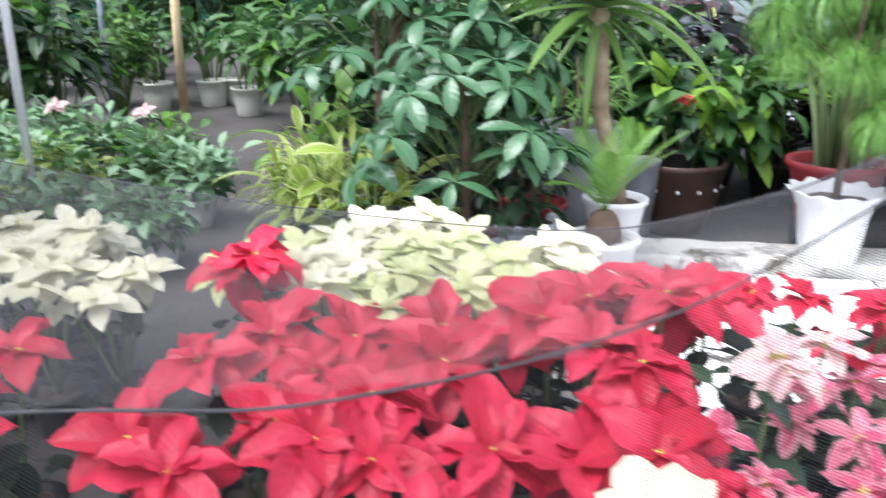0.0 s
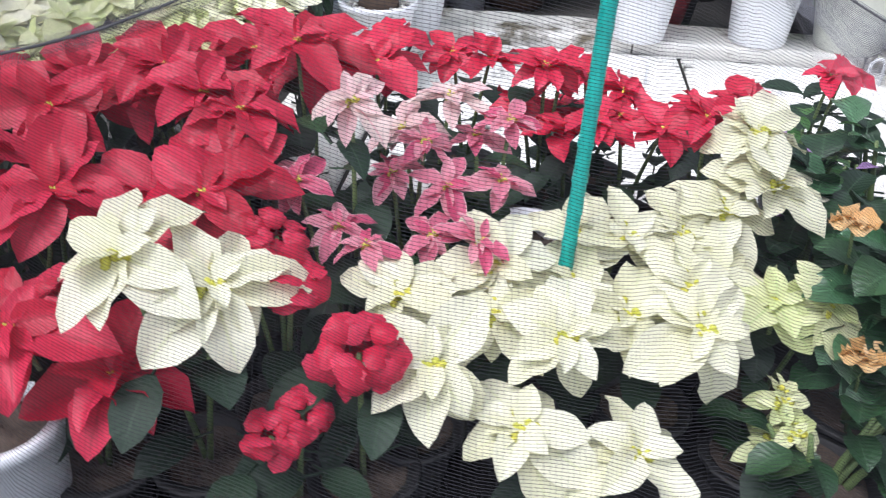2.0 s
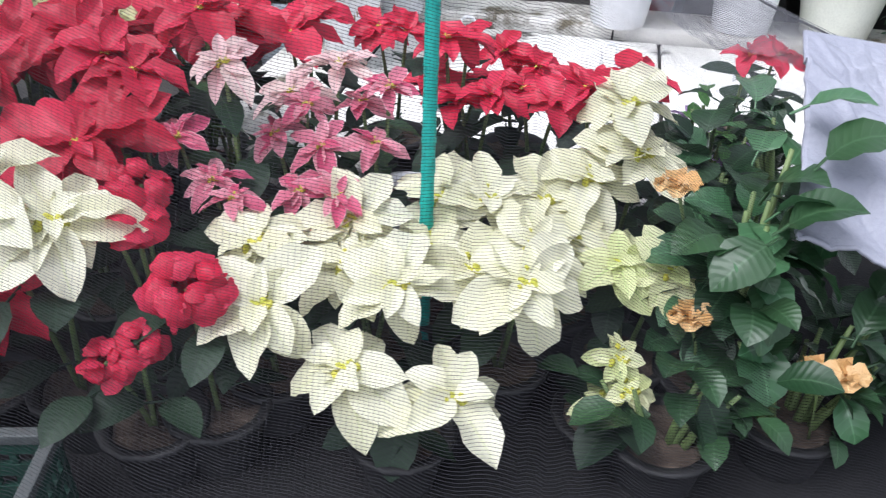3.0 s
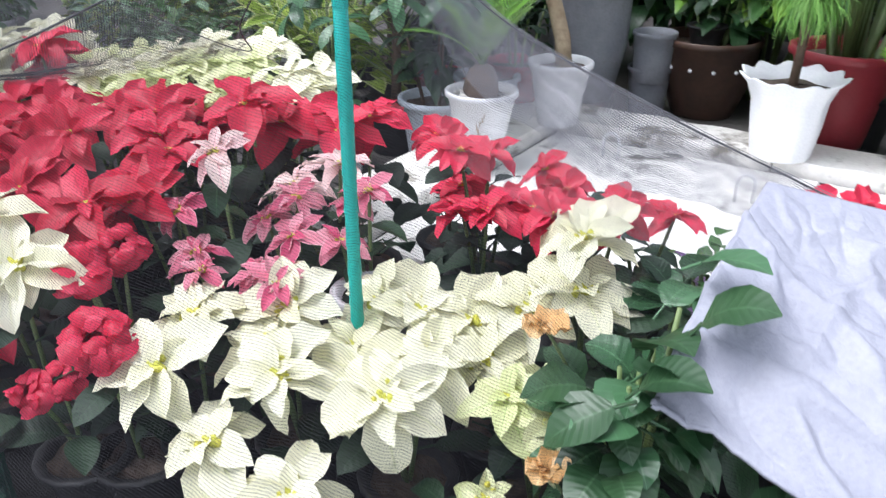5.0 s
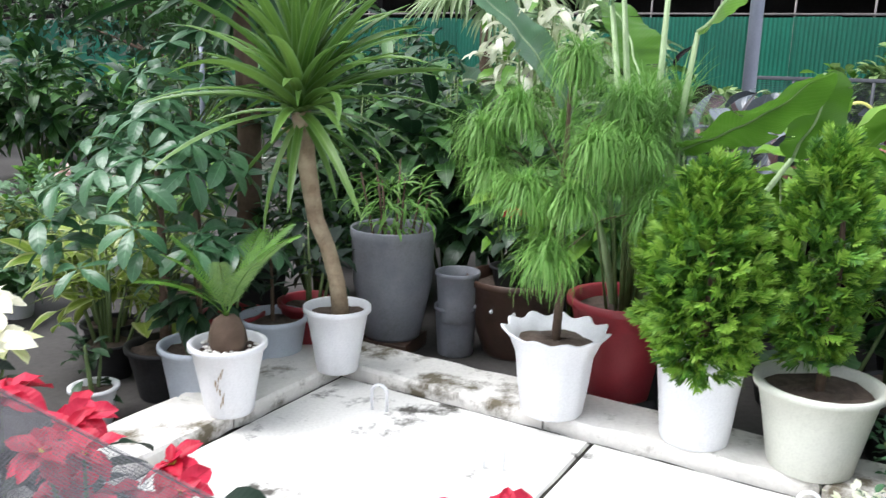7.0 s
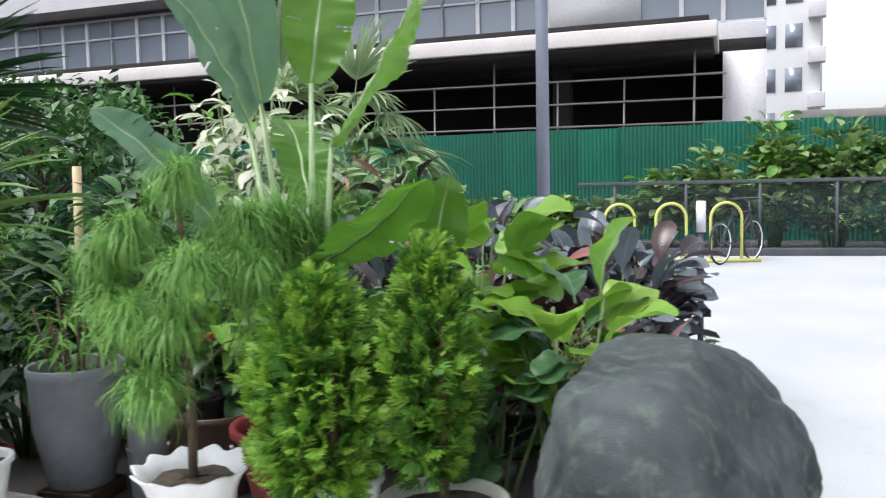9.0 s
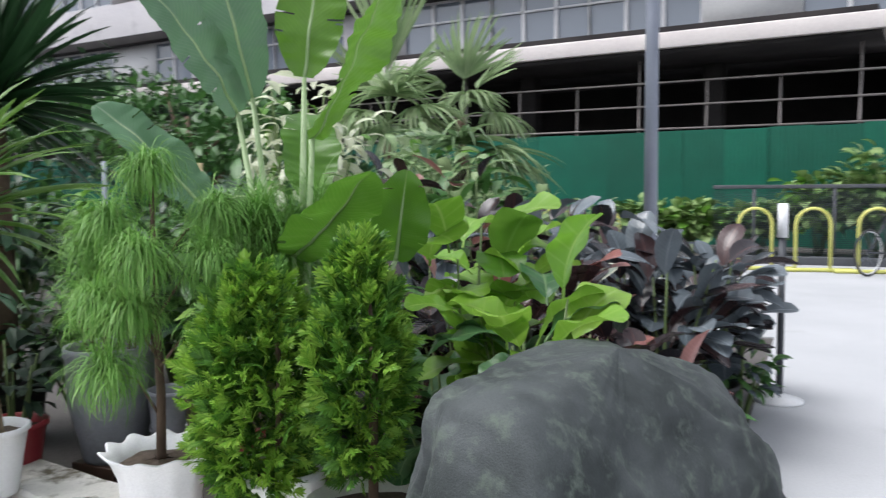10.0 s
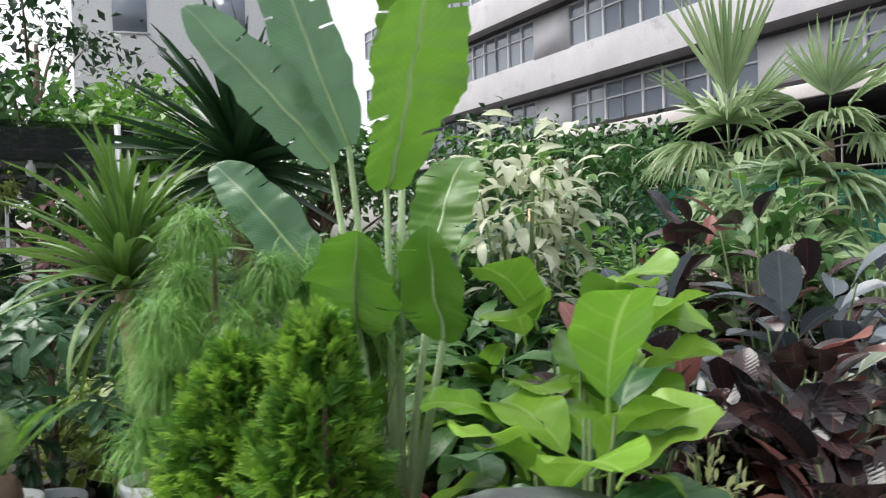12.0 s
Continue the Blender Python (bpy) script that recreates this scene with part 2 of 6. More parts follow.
L_YELLOWGREEN = leaf_mat("yellow_green_leaf", (0.20, 0.33, 0.04), (0.34, 0.44, 0.08), 0.4, 0.35, edge=(0.5, 0.55, 0.25), edge_at=0.75)
L_STRAP = leaf_mat("strap_leaf", (0.085, 0.19, 0.03), (0.17, 0.30, 0.06), 0.38, 0.25, ribs=0.0, edge=(0.16, 0.28, 0.10), edge_at=0.84)
L_SPIKE = leaf_mat("dark_spike_leaf", (0.012, 0.045, 0.015), (0.03, 0.08, 0.03), 0.35, 0.12, ribs=0.0)
L_BANANA = leaf_mat("paddle_leaf", (0.085, 0.22, 0.022), (0.15, 0.31, 0.04), 0.3, 0.42, vein=(0.32, 0.46, 0.16), vein_amount=0.3, ribs=38)
L_BANANA_GREY = leaf_mat("waxy_grey_paddle_leaf", (0.12, 0.24, 0.13), (0.20, 0.32, 0.20), 0.22, 0.3, vein=(0.5, 0.58, 0.45), vein_amount=0.3, ribs=38)
L_FIDDLE = leaf_mat("lime_fiddle_leaf", (0.17, 0.38, 0.035), (0.30, 0.50, 0.07), 0.32, 0.35, vein=(0.45, 0.6, 0.2), vein_amount=0.5, ribs=5)
L_FIDDLE_OLD = leaf_mat("green_fiddle_leaf", (0.035, 0.12, 0.04), (0.09, 0.20, 0.08), 0.3, 0.25, vein=(0.3, 0.42, 0.2), vein_amount=0.5, ribs=5)
L_RUBBER = leaf_mat("dark_burgundy_rubber_leaf", (0.020, 0.023, 0.028), (0.065, 0.032, 0.032), 0.2, 0.08, vein=(0.16, 0.07, 0.06), vein_amount=0.5, ribs=12)
# Blue-grey base colour stands for the sky's reflection on glossy leaves.
L_RUBBER_SHEEN = leaf_mat("sky_sheen_rubber_leaf", (0.075, 0.095, 0.11), (0.18, 0.21, 0.235), 0.2, 0.1, ribs=12)
L_RUBBER_RED = leaf_mat("coppery_young_leaf", (0.28, 0.10, 0.085), (0.40, 0.19, 0.17), 0.3, 0.2, ribs=12)
L_NEEDLE = leaf_mat("soft_needle", (0.12, 0.31, 0.05), (0.25, 0.46, 0.11), 0.5, 0.3, ribs=0.0)
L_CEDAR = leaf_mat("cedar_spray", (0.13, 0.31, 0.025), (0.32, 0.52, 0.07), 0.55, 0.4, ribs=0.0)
# Darker copy of L_CEDAR: shade inside the bush is put into the green.
L_CEDAR_SHADED = leaf_mat("shaded_cedar_spray", (0.04, 0.14, 0.015), (0.14, 0.32, 0.035), 0.55, 0.35, ribs=0.0)
L_PALEVAR = leaf_mat("cream_variegated_leaf", (0.66, 0.71, 0.50), (0.82, 0.84, 0.68), 0.4, 0.35)
L_FAN = leaf_mat("fan_palm_leaf", (0.22, 0.34, 0.15), (0.40, 0.50, 0.28), 0.35, 0.35, ribs=0.0)
L_PALM = leaf_mat("green_fan_palm_leaf", (0.10, 0.19, 0.08), (0.26, 0.36, 0.18), 0.35, 0.3, ribs=0.0)
L_HEDGE = leaf_mat("hedge_leaf", (0.12, 0.23, 0.06), (0.27, 0.38, 0.14), 0.5, 0.25)
L_CYATHIA = leaf_mat("yellow_green_bud", (0.24, 0.32, 0.03), (0.50, 0.46, 0.05), 0.5, 0.1)
L_ORANGE = leaf_mat("apricot_petal", (0.75, 0.42, 0.15), (0.80, 0.55, 0.28), 0.5, 0.3)
L_MINT = leaf_mat("mint_green_leaf", (0.15, 0.30, 0.15), (0.31, 0.48, 0.29), 0.42, 0.25)
L_EDGED = leaf_mat("pale_edged_rubber_leaf", (0.10, 0.15, 0.11), (0.20, 0.24, 0.19), 0.25, 0.15, edge=(0.42, 0.42, 0.33), edge_at=0.80, ribs=10)
L_SPRAY = leaf_mat("pale_yellow_floret", (0.62, 0.66, 0.28), (0.78, 0.78, 0.46), 0.5, 0.3)
L_MAUVE = leaf_mat("dusty_pink_leaf", (0.42, 0.16, 0.22), (0.62, 0.34, 0.38), 0.5, 0.3)
L_PURPLE = leaf_mat("lilac_petal", (0.42, 0.25, 0.55), (0.55, 0.38, 0.66), 0.5, 0.3)


# ---- mesh helpers ----
class Geo:
    """Gathers verts, faces, uv and material slots for one mesh."""

    def __init__(self):
        self.v, self.f, self.uv, self.slot, self.count = [], [], [], [], 0

    def add(self, shape, m=None, slot=0):
        v, f, uv = shape
        v = np.asarray(v, float)
        if m is not None:
            a = np.array(m)
            v = v @ a[:3, :3].T + a[:3, 3]
        self.v.append(v)
        self.uv.append(np.asarray(uv, float))
        self.f.extend(tuple(i + self.count for i in q) for q in f)
        self.slot.extend([slot] * len(f))
        self.count += len(v)
        return self

    def mesh(self, name, *mats, smooth=True):
        me = bpy.data.meshes.new(name)
        me.from_pydata(np.concatenate(self.v).tolist(), [], self.f)
        uv = np.concatenate(self.uv)
        layer = me.uv_layers.new(name="UVMap")
        idx = np.empty(len(me.loops), int)
        me.loops.foreach_get("vertex_index", idx)
        layer.data.foreach_set("uv", uv[idx].astype(np.float32).ravel())
        for m in mats:
            me.materials.append(m)
        me.polygons.foreach_set("material_index", self.slot)
        me.polygons.foreach_set("use_smooth", [smooth] * len(me.polygons))
        me.update()
        return me


def leaf_shape(length, width, droop=40.0, fold=0.25, n=6, a=0.7, b=0.8, wave=0.0, across=4, stalk=0.0, twist=0.0, notch=0.0):
    """A blade from the origin along +y, face up: a and b shape base and tip; droop bends it down over its length."""
    v, uv, f = [], [], []
    peak = (a / (a + b)) ** a * (b / (a + b)) ** b
    y, z, dt = 0.0, 0.0, 1.0 / n
    for i in range(n + 1):
        t = i * dt
        tt = min(max(t, 0.012), 0.995)
        w = width / 2 * (tt ** a * (1 - tt) ** b) / peak
        ang = radians(droop) * t
        if i:
            y += length * dt * math.cos(radians(droop) * (t - dt / 2))
            z -= length * dt * math.sin(radians(droop) * (t - dt / 2))
        tw = radians(twist) * t
        for j in range(across + 1):
            s = 2 * j / across - 1
            x, h = s * w, fold * abs(s) * w + wave * w * math.sin(t * 14 + s * 2) * abs(s)
            x, h = x * math.cos(tw) - h * math.sin(tw), x * math.sin(tw) + h * math.cos(tw)
            v.append((x, stalk + y + h * math.sin(ang) - notch * (1 - t) ** 6 * abs(s) * 0, z + h * math.cos(ang)))
            uv.append((t, j / across))
    k = across + 1
    for i in range(n):
        for j in range(across):
            p = i * k + j
            f.append((p, p + 1, p + k + 1, p + k))
    if stalk:
        r, base = 0.025 * width + 0.001, len(v)
        for yy in (0, stalk):
            for c in range(3):
                v.append((r * math.cos(c * 2.1), yy, r * math.sin(c * 2.1)))
                uv.append((0.5, 0.5))
        for c in range(3):
            d = (c + 1) % 3
            f.append((base + c, base + d, base + 3 + d, base + 3 + c))
    return v, f, uv


def tube_shape(points, radii, n=8, caps=True):
    pts = [Vector(p) for p in points]
    v, f, uv = [], [], []
    for i, p in enumerate(pts):
        d = (pts[min(i + 1, len(pts) - 1)] - pts[max(i - 1, 0)]).normalized()
        u = d.orthogonal().normalized() if i == 0 else (side - d * side.dot(d)).normalized()
        side, w = u, d.cross(u)
        for k in range(n):
            an = 2 * math.pi * k / n
            v.append(p + (u * math.cos(an) + w * math.sin(an)) * radii[min(i, len(radii) - 1)])
            uv.append((i / len(pts), k / n))
    for i in range(len(pts) - 1):
        for k in range(n):
            q = (k + 1) % n
            f.append((i * n + k, i * n + q, i * n + n + q, i * n + n + k))
    if caps:
        f.append(tuple(reversed(range(n))))
        f.append(tuple(range((len(pts) - 1) * n, len(pts) * n)))
    return [tuple(p) for p in v], f, uv


def lathe_shape(profile, n=28, wavy=None):
    v, f, uv = [], [], []
    for i, (r, z) in enumerate(profile):
        for k in range(n):
            an = 2 * math.pi * k / n
            rr, zz = wavy(r, z, an) if wavy else (r, z)
            v.append((rr * math.cos(an), rr * math.sin(an), zz))
            uv.append((k / n, z))
    for i in range(len(profile) - 1):
        for k in range(n):
            q = (k + 1) % n
            f.append((i * n + k, i * n + q, i * n + n + q, i * n + n + k))
    return v, f, uv


def box_shape(x0, y0, z0, x1, y1, z1, bevel=0.0):
    """A box with its edges cut back."""
    b = bevel
    if b <= 0:
        v = [(x, y, z) for x in (x0, x1) for y in (y0, y1) for z in (z0, z1)]
        f = [(0, 1, 3, 2), (4, 6, 7, 5), (0, 4, 5, 1), (2, 3, 7, 6), (0, 2, 6, 4), (1, 5, 7, 3)]
        return v, f, [(p[0] + p[1], p[2]) for p in v]
    bm = bmesh.new()
    bmesh.ops.create_cube(bm, size=1.0)
    for p in bm.verts:
        p.co = ((x0 + x1) / 2 + p.co.x * (x1 - x0), (y0 + y1) / 2 + p.co.y * (y1 - y0), (z0 + z1) / 2 + p.co.z * (z1 - z0))
    bmesh.ops.bevel(bm, geom=list(bm.edges), offset=b, segments=2, profile=0.6, affect="EDGES")
    bm.verts.index_update()
    v = [tuple(p.co) for p in bm.verts]
    f = [tuple(p.index for p in q.verts) for q in bm.faces]
    bm.free()
    return v, f, [(p[0] + p[1], p[2]) for p in v]


def bead_shape(r, squash=1.0):
    bm = bmesh.new()
    bmesh.ops.create_icosphere(bm, subdivisions=1, radius=r)
    bm.verts.index_update()
    v = [(p.co.x, p.co.y, p.co.z * squash) for p in bm.verts]
    f = [tuple(p.index for p in q.verts) for q in bm.faces]
    bm.free()
    return v, f, [(0.5, 0.5)] * len(v)


def thing(name, x, y, z=0.0, rz=0.0, label="", category="", group="", kind="", scale=1.0):
    ob = new(name)
    ob.empty_display_size = 0.1
    ob.matrix_basis = pose(x, y, z, 0, 0, rz) @ Matrix.Scale(scale, 4)
    return tagged(ob, label, category, group, kind)


def part(name, me, parent, m=None, label="", kind=""):
    ob = new(name, me)
    ob.parent = parent
    if m is not None:
        ob.matrix_basis = m
    return tagged(ob, label, kind=kind)


def one(name, shape, mat, parent, m=None, label="", smooth=True):
    return part(name, Geo().add(shape).mesh(name, mat, smooth=smooth), parent, m, label)


def setting(name, geo, mats, label, category, smooth=False):
    return tagged(new(name, geo.mesh(name, *mats, smooth=smooth)), label, category, kind="structure")


def aim2(p, az, up, roll=0.0, s=1.0):
    q = Euler((0, 0, radians(az))).to_matrix() @ Euler((radians(up), 0, 0)).to_matrix() @ Euler((0, radians(roll), 0)).to_matrix()
    return Matrix.Translation(p) @ q.to_4x4() @ Matrix.Scale(s, 4)


def pot(parent, r_top, r_base, h, mat, rim=0.012, fill=0.85, wavy=None, n=28, label="", z=0.0, soil=True, belly=0.0):
    mid = (r_top + r_base) / 2 * (1 + belly)
    prof = [(0.0, 0.0), (r_base * 0.96, 0.0), (r_base, h * 0.03), (mid, h * 0.5), (r_top, h * 0.9), (r_top + rim, h * 0.92), (r_top + rim, h * 0.99), (r_top + rim * 0.5, h), (r_top - 0.008, h * 0.98), (r_top - 0.014, h * 0.8), (mid - 0.02, h * 0.45), (0.0, h * 0.42)]
    p = one("pot", lathe_shape(prof, n, wavy), mat, parent, Matrix.Translation((0, 0, z)), label)
    if soil:
        rng = random.Random(round(r_top * 1e4 + h * 1e3))
        g, rings = Geo(), 5
        v, f, uv = [(0, 0, 0.012)], [], [(0.5, 0.5)]
        for i in range(1, rings + 1):
            for k in range(16):
                an, rr = k * math.pi / 8, (r_top - 0.012) * i / rings
                v.append((rr * math.cos(an), rr * math.sin(an), rng.uniform(-0.006, 0.012)))
                uv.append((0.5, 0.5))
        for k in range(16):
            f.append((0, 1 + k, 1 + (k + 1) % 16))
        for i in range(rings - 1):
            for k in range(16):
                a, b = 1 + i * 16 + k, 1 + i * 16 + (k + 1) % 16
                f.append((a, a + 16, b + 16, b))
        part("soil", g.add((v, f, uv)).mesh("soil", M_EARTH), parent, Matrix.Translation((0, 0, z + h * fill)), "crumbly brown soil")
    return p


# ---- ground, plaza, slabs and kerbs ----
def sheet(x0, y0, x1, y1, z, nx=2, ny=2):
    v = [(x0 + (x1 - x0) * i / nx, y0 + (y1 - y0) * j / ny, z) for j in range(ny + 1) for i in range(nx + 1)]
    f = [(j * (nx + 1) + i, j * (nx + 1) + i + 1, (j + 1) * (nx + 1) + i + 1, (j + 1) * (nx + 1) + i) for j in range(ny) for i in range(nx)]
    return v, f, [(p[0], p[1]) for p in v]


setting("ground", Geo().add(sheet(-400, -300, 400, 500, 0.0)), [M_SOIL_GROUND], "dark damp bare ground between the plants", "ground")
plaza = Geo()
plaza.add(box_shape(3.3, -40, -0.05, 40, 15.5, 0.012))
plaza.add(box_shape(-1.5, -40, -0.05, 3.3, 0.45, 0.012))
plaza.add(box_shape(1.2, 8.6, -0.05, 3.3, 15.5, 0.012))
setting("pavement", plaza, [M_PLAZA], "pale grey smooth concrete plaza", "pavement")

# Unseen black sheet added so the bed's floor reads as shaded.
shade_sheet = Geo().add(sheet(-0.7, 0.26, 2.3, 1.74, 0.016))
setting("bed_shade_sheet", shade_sheet, [M_BED_SHADE], "black sheet added for the shade under the potted poinsettias", "ground")

SLAB_TURN = pose(0.71, 3.38, 0, 0, 0, -9.5)      # back kerb runs along +x from here


def rough_block(x0, y0, z0, x1, y1, z1, seed, amp=0.006, step=0.09):
    """A cast block with worn, uneven arrises."""
    bm = bmesh.new()
    nx, ny = max(2, round((x1 - x0) / step)), max(2, round((y1 - y0) / step))
    shape = sheet(x0, y0, x1, y1, z1, nx, ny)
    top = [bm.verts.new(p) for p in shape[0]]
    for q in shape[1]:
        bm.faces.new([top[i] for i in q])
    edge = [e for e in bm.edges if e.is_boundary]
    ret = bmesh.ops.extrude_edge_only(bm, edges=edge)
    low = [g for g in ret["geom"] if isinstance(g, bmesh.types.BMVert)]
    for p in low:
        p.co.z = z1 - 0.015
    edge = [e for e in bm.edges if e.is_boundary]
    for p in low:
        k = noise.noise(Vector((p.co.x * 9, p.co.y * 9, seed)))
        cx, cy = (x0 + x1) / 2, (y0 + y1) / 2
        p.co.z = z1 - 0.014
    for p in top:
        on = min(abs(p.co.x - x0), abs(p.co.x - x1), abs(p.co.y - y0), abs(p.co.y - y1)) < 1e-4
        k = noise.noise(Vector((p.co.x * 7, p.co.y * 7, seed)))
        p.co.z += k * amp
        if on:
            cx, cy = Vector((p.co.x, p.co.y, 0)), Vector(((x0 + x1) / 2, (y0 + y1) / 2, 0))
            p.co += Vector((math.copysign(1, cy.x - cx.x) if min(abs(p.co.x - x0), abs(p.co.x - x1)) < 1e-4 else 0, math.copysign(1, cy.y - cx.y) if min(abs(p.co.y - y0), abs(p.co.y - y1)) < 1e-4 else 0, 0)) * (0.008 + 0.012 * max(0, k))
    ret = bmesh.ops.extrude_edge_only(bm, edges=edge)
    for p in (g for g in ret["geom"] if isinstance(g, bmesh.types.BMVert)):
        p.co.z = z0
    bm.verts.index_update()
    v = [tuple(p.co) for p in bm.verts]
    f = [tuple(p.index for p in q.verts) for q in bm.faces]
    bm.free()
    return v, f, [(p[0], p[1]) for p in v]


def hook_shape(w=0.06, h=0.105, r=0.0065):
    pts = [(-w / 2, 0, -0.01)] + [(-w / 2 * math.cos(a), 0, h - w / 2 + w / 2 * math.sin(a)) for a in np.linspace(0, math.pi, 9)] + [(w / 2, 0, -0.01)]
    return tube_shape(pts, [r], 7)


def cover_slab(x0, y0, x1, y1, seed, hooks):
    ob = thing("cover_slab", 0, 0, label="white cast concrete cover slab with rebar lifting loops, stained", category="concrete slab", group="trench cover slabs")
    ob.matrix_basis = SLAB_TURN
    part("slab", Geo().add(rough_block(x0, y0, -0.02, x1, y1, 0.07, seed, 0.003)).mesh("slab", M_SLAB, smooth=False), ob)
    for hx, hy, rz in hooks:
        one("lifting_loop", hook_shape(), M_WHITE_POT, ob, pose(hx, hy, 0.068, 0, 0, rz), "white bent steel lifting loop")


cover_slab(0.0, -1.38, 1.092, -0.012, 1.0, ((0.33, -0.21, 12), (0.90, -0.38, 20)))
cover_slab(1.10, -1.38, 2.192, -0.012, 2.0, ((1.81, -0.17, 15), (1.39, -0.37, 5)))
cover_slab(2.20, -1.35, 2.75, -0.012, 3.0, ((2.5, -0.5, 12),))


joint = Geo()
for x0, y0, x1, y1 in ((-0.02, -0.022, 2.75, 0.006), (-0.016, -1.38, 0.006, -0.022), (1.084, -1.38, 1.108, -0.022), (2.184, -1.35, 2.208, -0.022)):
    joint.add(rough_block(x0, y0, -0.02, x1, y1, 0.064, 7.0 + x0, 0.009, 0.03))
joint_ob = setting("joint_dirt", joint, [M_SOIL_JOINT], "black damp dirt packed in the joints between slabs and kerbs", "dirt")
joint_ob.matrix_basis = SLAB_TURN


def kerb(name, m, x0, y0, x1, y1, seed):
    ob = thing(name, 0, 0, label="worn whitewashed concrete kerb with moss and dirt", category="kerb", group="bed kerbs", kind="structure")
    ob.matrix_basis = m
    n = max(1, round(max(x1 - x0, y1 - y0) / 0.9))
    for i in range(n):
        if x1 - x0 > y1 - y0:
            b = (x0 + (x1 - x0) * i / n + 0.004, y0, x0 + (x1 - x0) * (i + 1) / n - 0.004, y1)
        else:
            b = (x0, y0 + (y1 - y0) * i / n + 0.004, x1, y0 + (y1 - y0) * (i + 1) / n - 0.004)
        part("kerb_stone", Geo().add(rough_block(b[0], b[1], -0.02, b[2], b[3], 0.125, seed + i, 0.008, 0.06)).mesh("kerb_stone", M_KERB, smooth=False), ob)


kerb("kerb_back", SLAB_TURN, -0.02, 0.0, 2.75, 0.27, 5.0)
kerb("kerb_side", SLAB_TURN, -0.30, -1.5, -0.012, 0.27, 15.0)


# ---- foliage builders ----
def leaf_meshes(name, mat, count, seed, **kw):
    """A few shapes of one leaf, to be shared."""
    rng, out = random.Random(seed), []
    for _ in range(count):
        k = dict(kw)
        k["droop"] = kw.get("droop", 40) * rng.uniform(0.6, 1.5)
        k["fold"] = kw.get("fold", 0.25) * rng.uniform(0.4, 1.6)
        k["width"] = kw["width"] * rng.uniform(0.88, 1.12)
        k["twist"] = rng.uniform(-25, 25)
        out.append(Geo().add(leaf_shape(**k)).mesh(name, mat))
    return out


def shapes(count, seed, **kw):
    rng, out = random.Random(seed), []
    for _ in range(count):
        k = dict(kw)
        k["droop"] = kw.get("droop", 40) * rng.uniform(0.6, 1.5)
        k["width"] = kw["width"] * rng.uniform(0.85, 1.15)
        k["twist"] = rng.uniform(-25, 25)
        out.append(leaf_shape(**k))
    return out


BRACTS = {}
for key, mat in (("red", L_RED), ("crimson", L_CRIMSON), ("pink", L_PINK), ("rose", L_ROSE), ("white", L_WHITE), ("lime", L_LIME)):
    BRACTS[key] = leaf_meshes("bract", mat, 5, 11, length=0.1, width={"white": 0.056, "lime": 0.056, "pink": 0.046, "rose": 0.046}.get(key, 0.054), droop=34, fold=0.34, n=7, a=0.85, b=1.0, wave=0.2)
# Leaves below the bracts take the shade-darkened green.
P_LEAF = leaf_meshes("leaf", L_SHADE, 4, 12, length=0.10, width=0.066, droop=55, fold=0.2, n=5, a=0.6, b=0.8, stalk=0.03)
P_LEAF_GREEN = leaf_meshes("leaf", L_DARK, 4, 16, length=0.10, width=0.056, droop=50, fold=0.2, n=5, a=0.6, b=0.9, stalk=0.03)
BRACT_SHAPES = shapes(5, 13, length=0.1, width=0.056, droop=30, fold=0.2, n=4, a=0.85, b=1.0, wave=0.10, across=2)
CURLY = shapes(6, 14, length=0.034, width=0.036, droop=70, fold=0.35, n=5, a=0.45, b=0.32, wave=0.55, across=4)
PUFFY = shapes(6, 15, length=0.054, width=0.054, droop=85, fold=-0.35, n=6, a=0.5, b=0.34, wave=0.2, across=4)
CYATHIA = Geo()
_r = random.Random(5)
for _k in range(11):
    CYATHIA.add(bead_shape(0.0062, 1.4), Matrix.Translation((_r.gauss(0, 0.0085), _r.gauss(0, 0.0085), 0.004 + _r.random() * 0.006)))
CYATHIA = CYATHIA.mesh("flower_head", L_CYATHIA)
NAMES = {"red": "bright red", "crimson": "crimson double", "pink": "pink and cream", "rose": "pale pink", "white": "creamy white", "lime": "greenish cream"}


def bract_poses(rng, s):
    rows = [(5, 1.0, 2), (4, 0.8, 16), (3, 0.5, 38)]
    start = rng.uniform(0, 360)
    for n, size, up in rows:
        start += 31
        for k in range(n):
            yield aim2((0, 0, 0.002 * up / 10), start + 360 * k / n + rng.uniform(-18, 18), up + rng.uniform(-18, 16), rng.uniform(-22, 22), s * size * rng.uniform(0.8, 1.2))


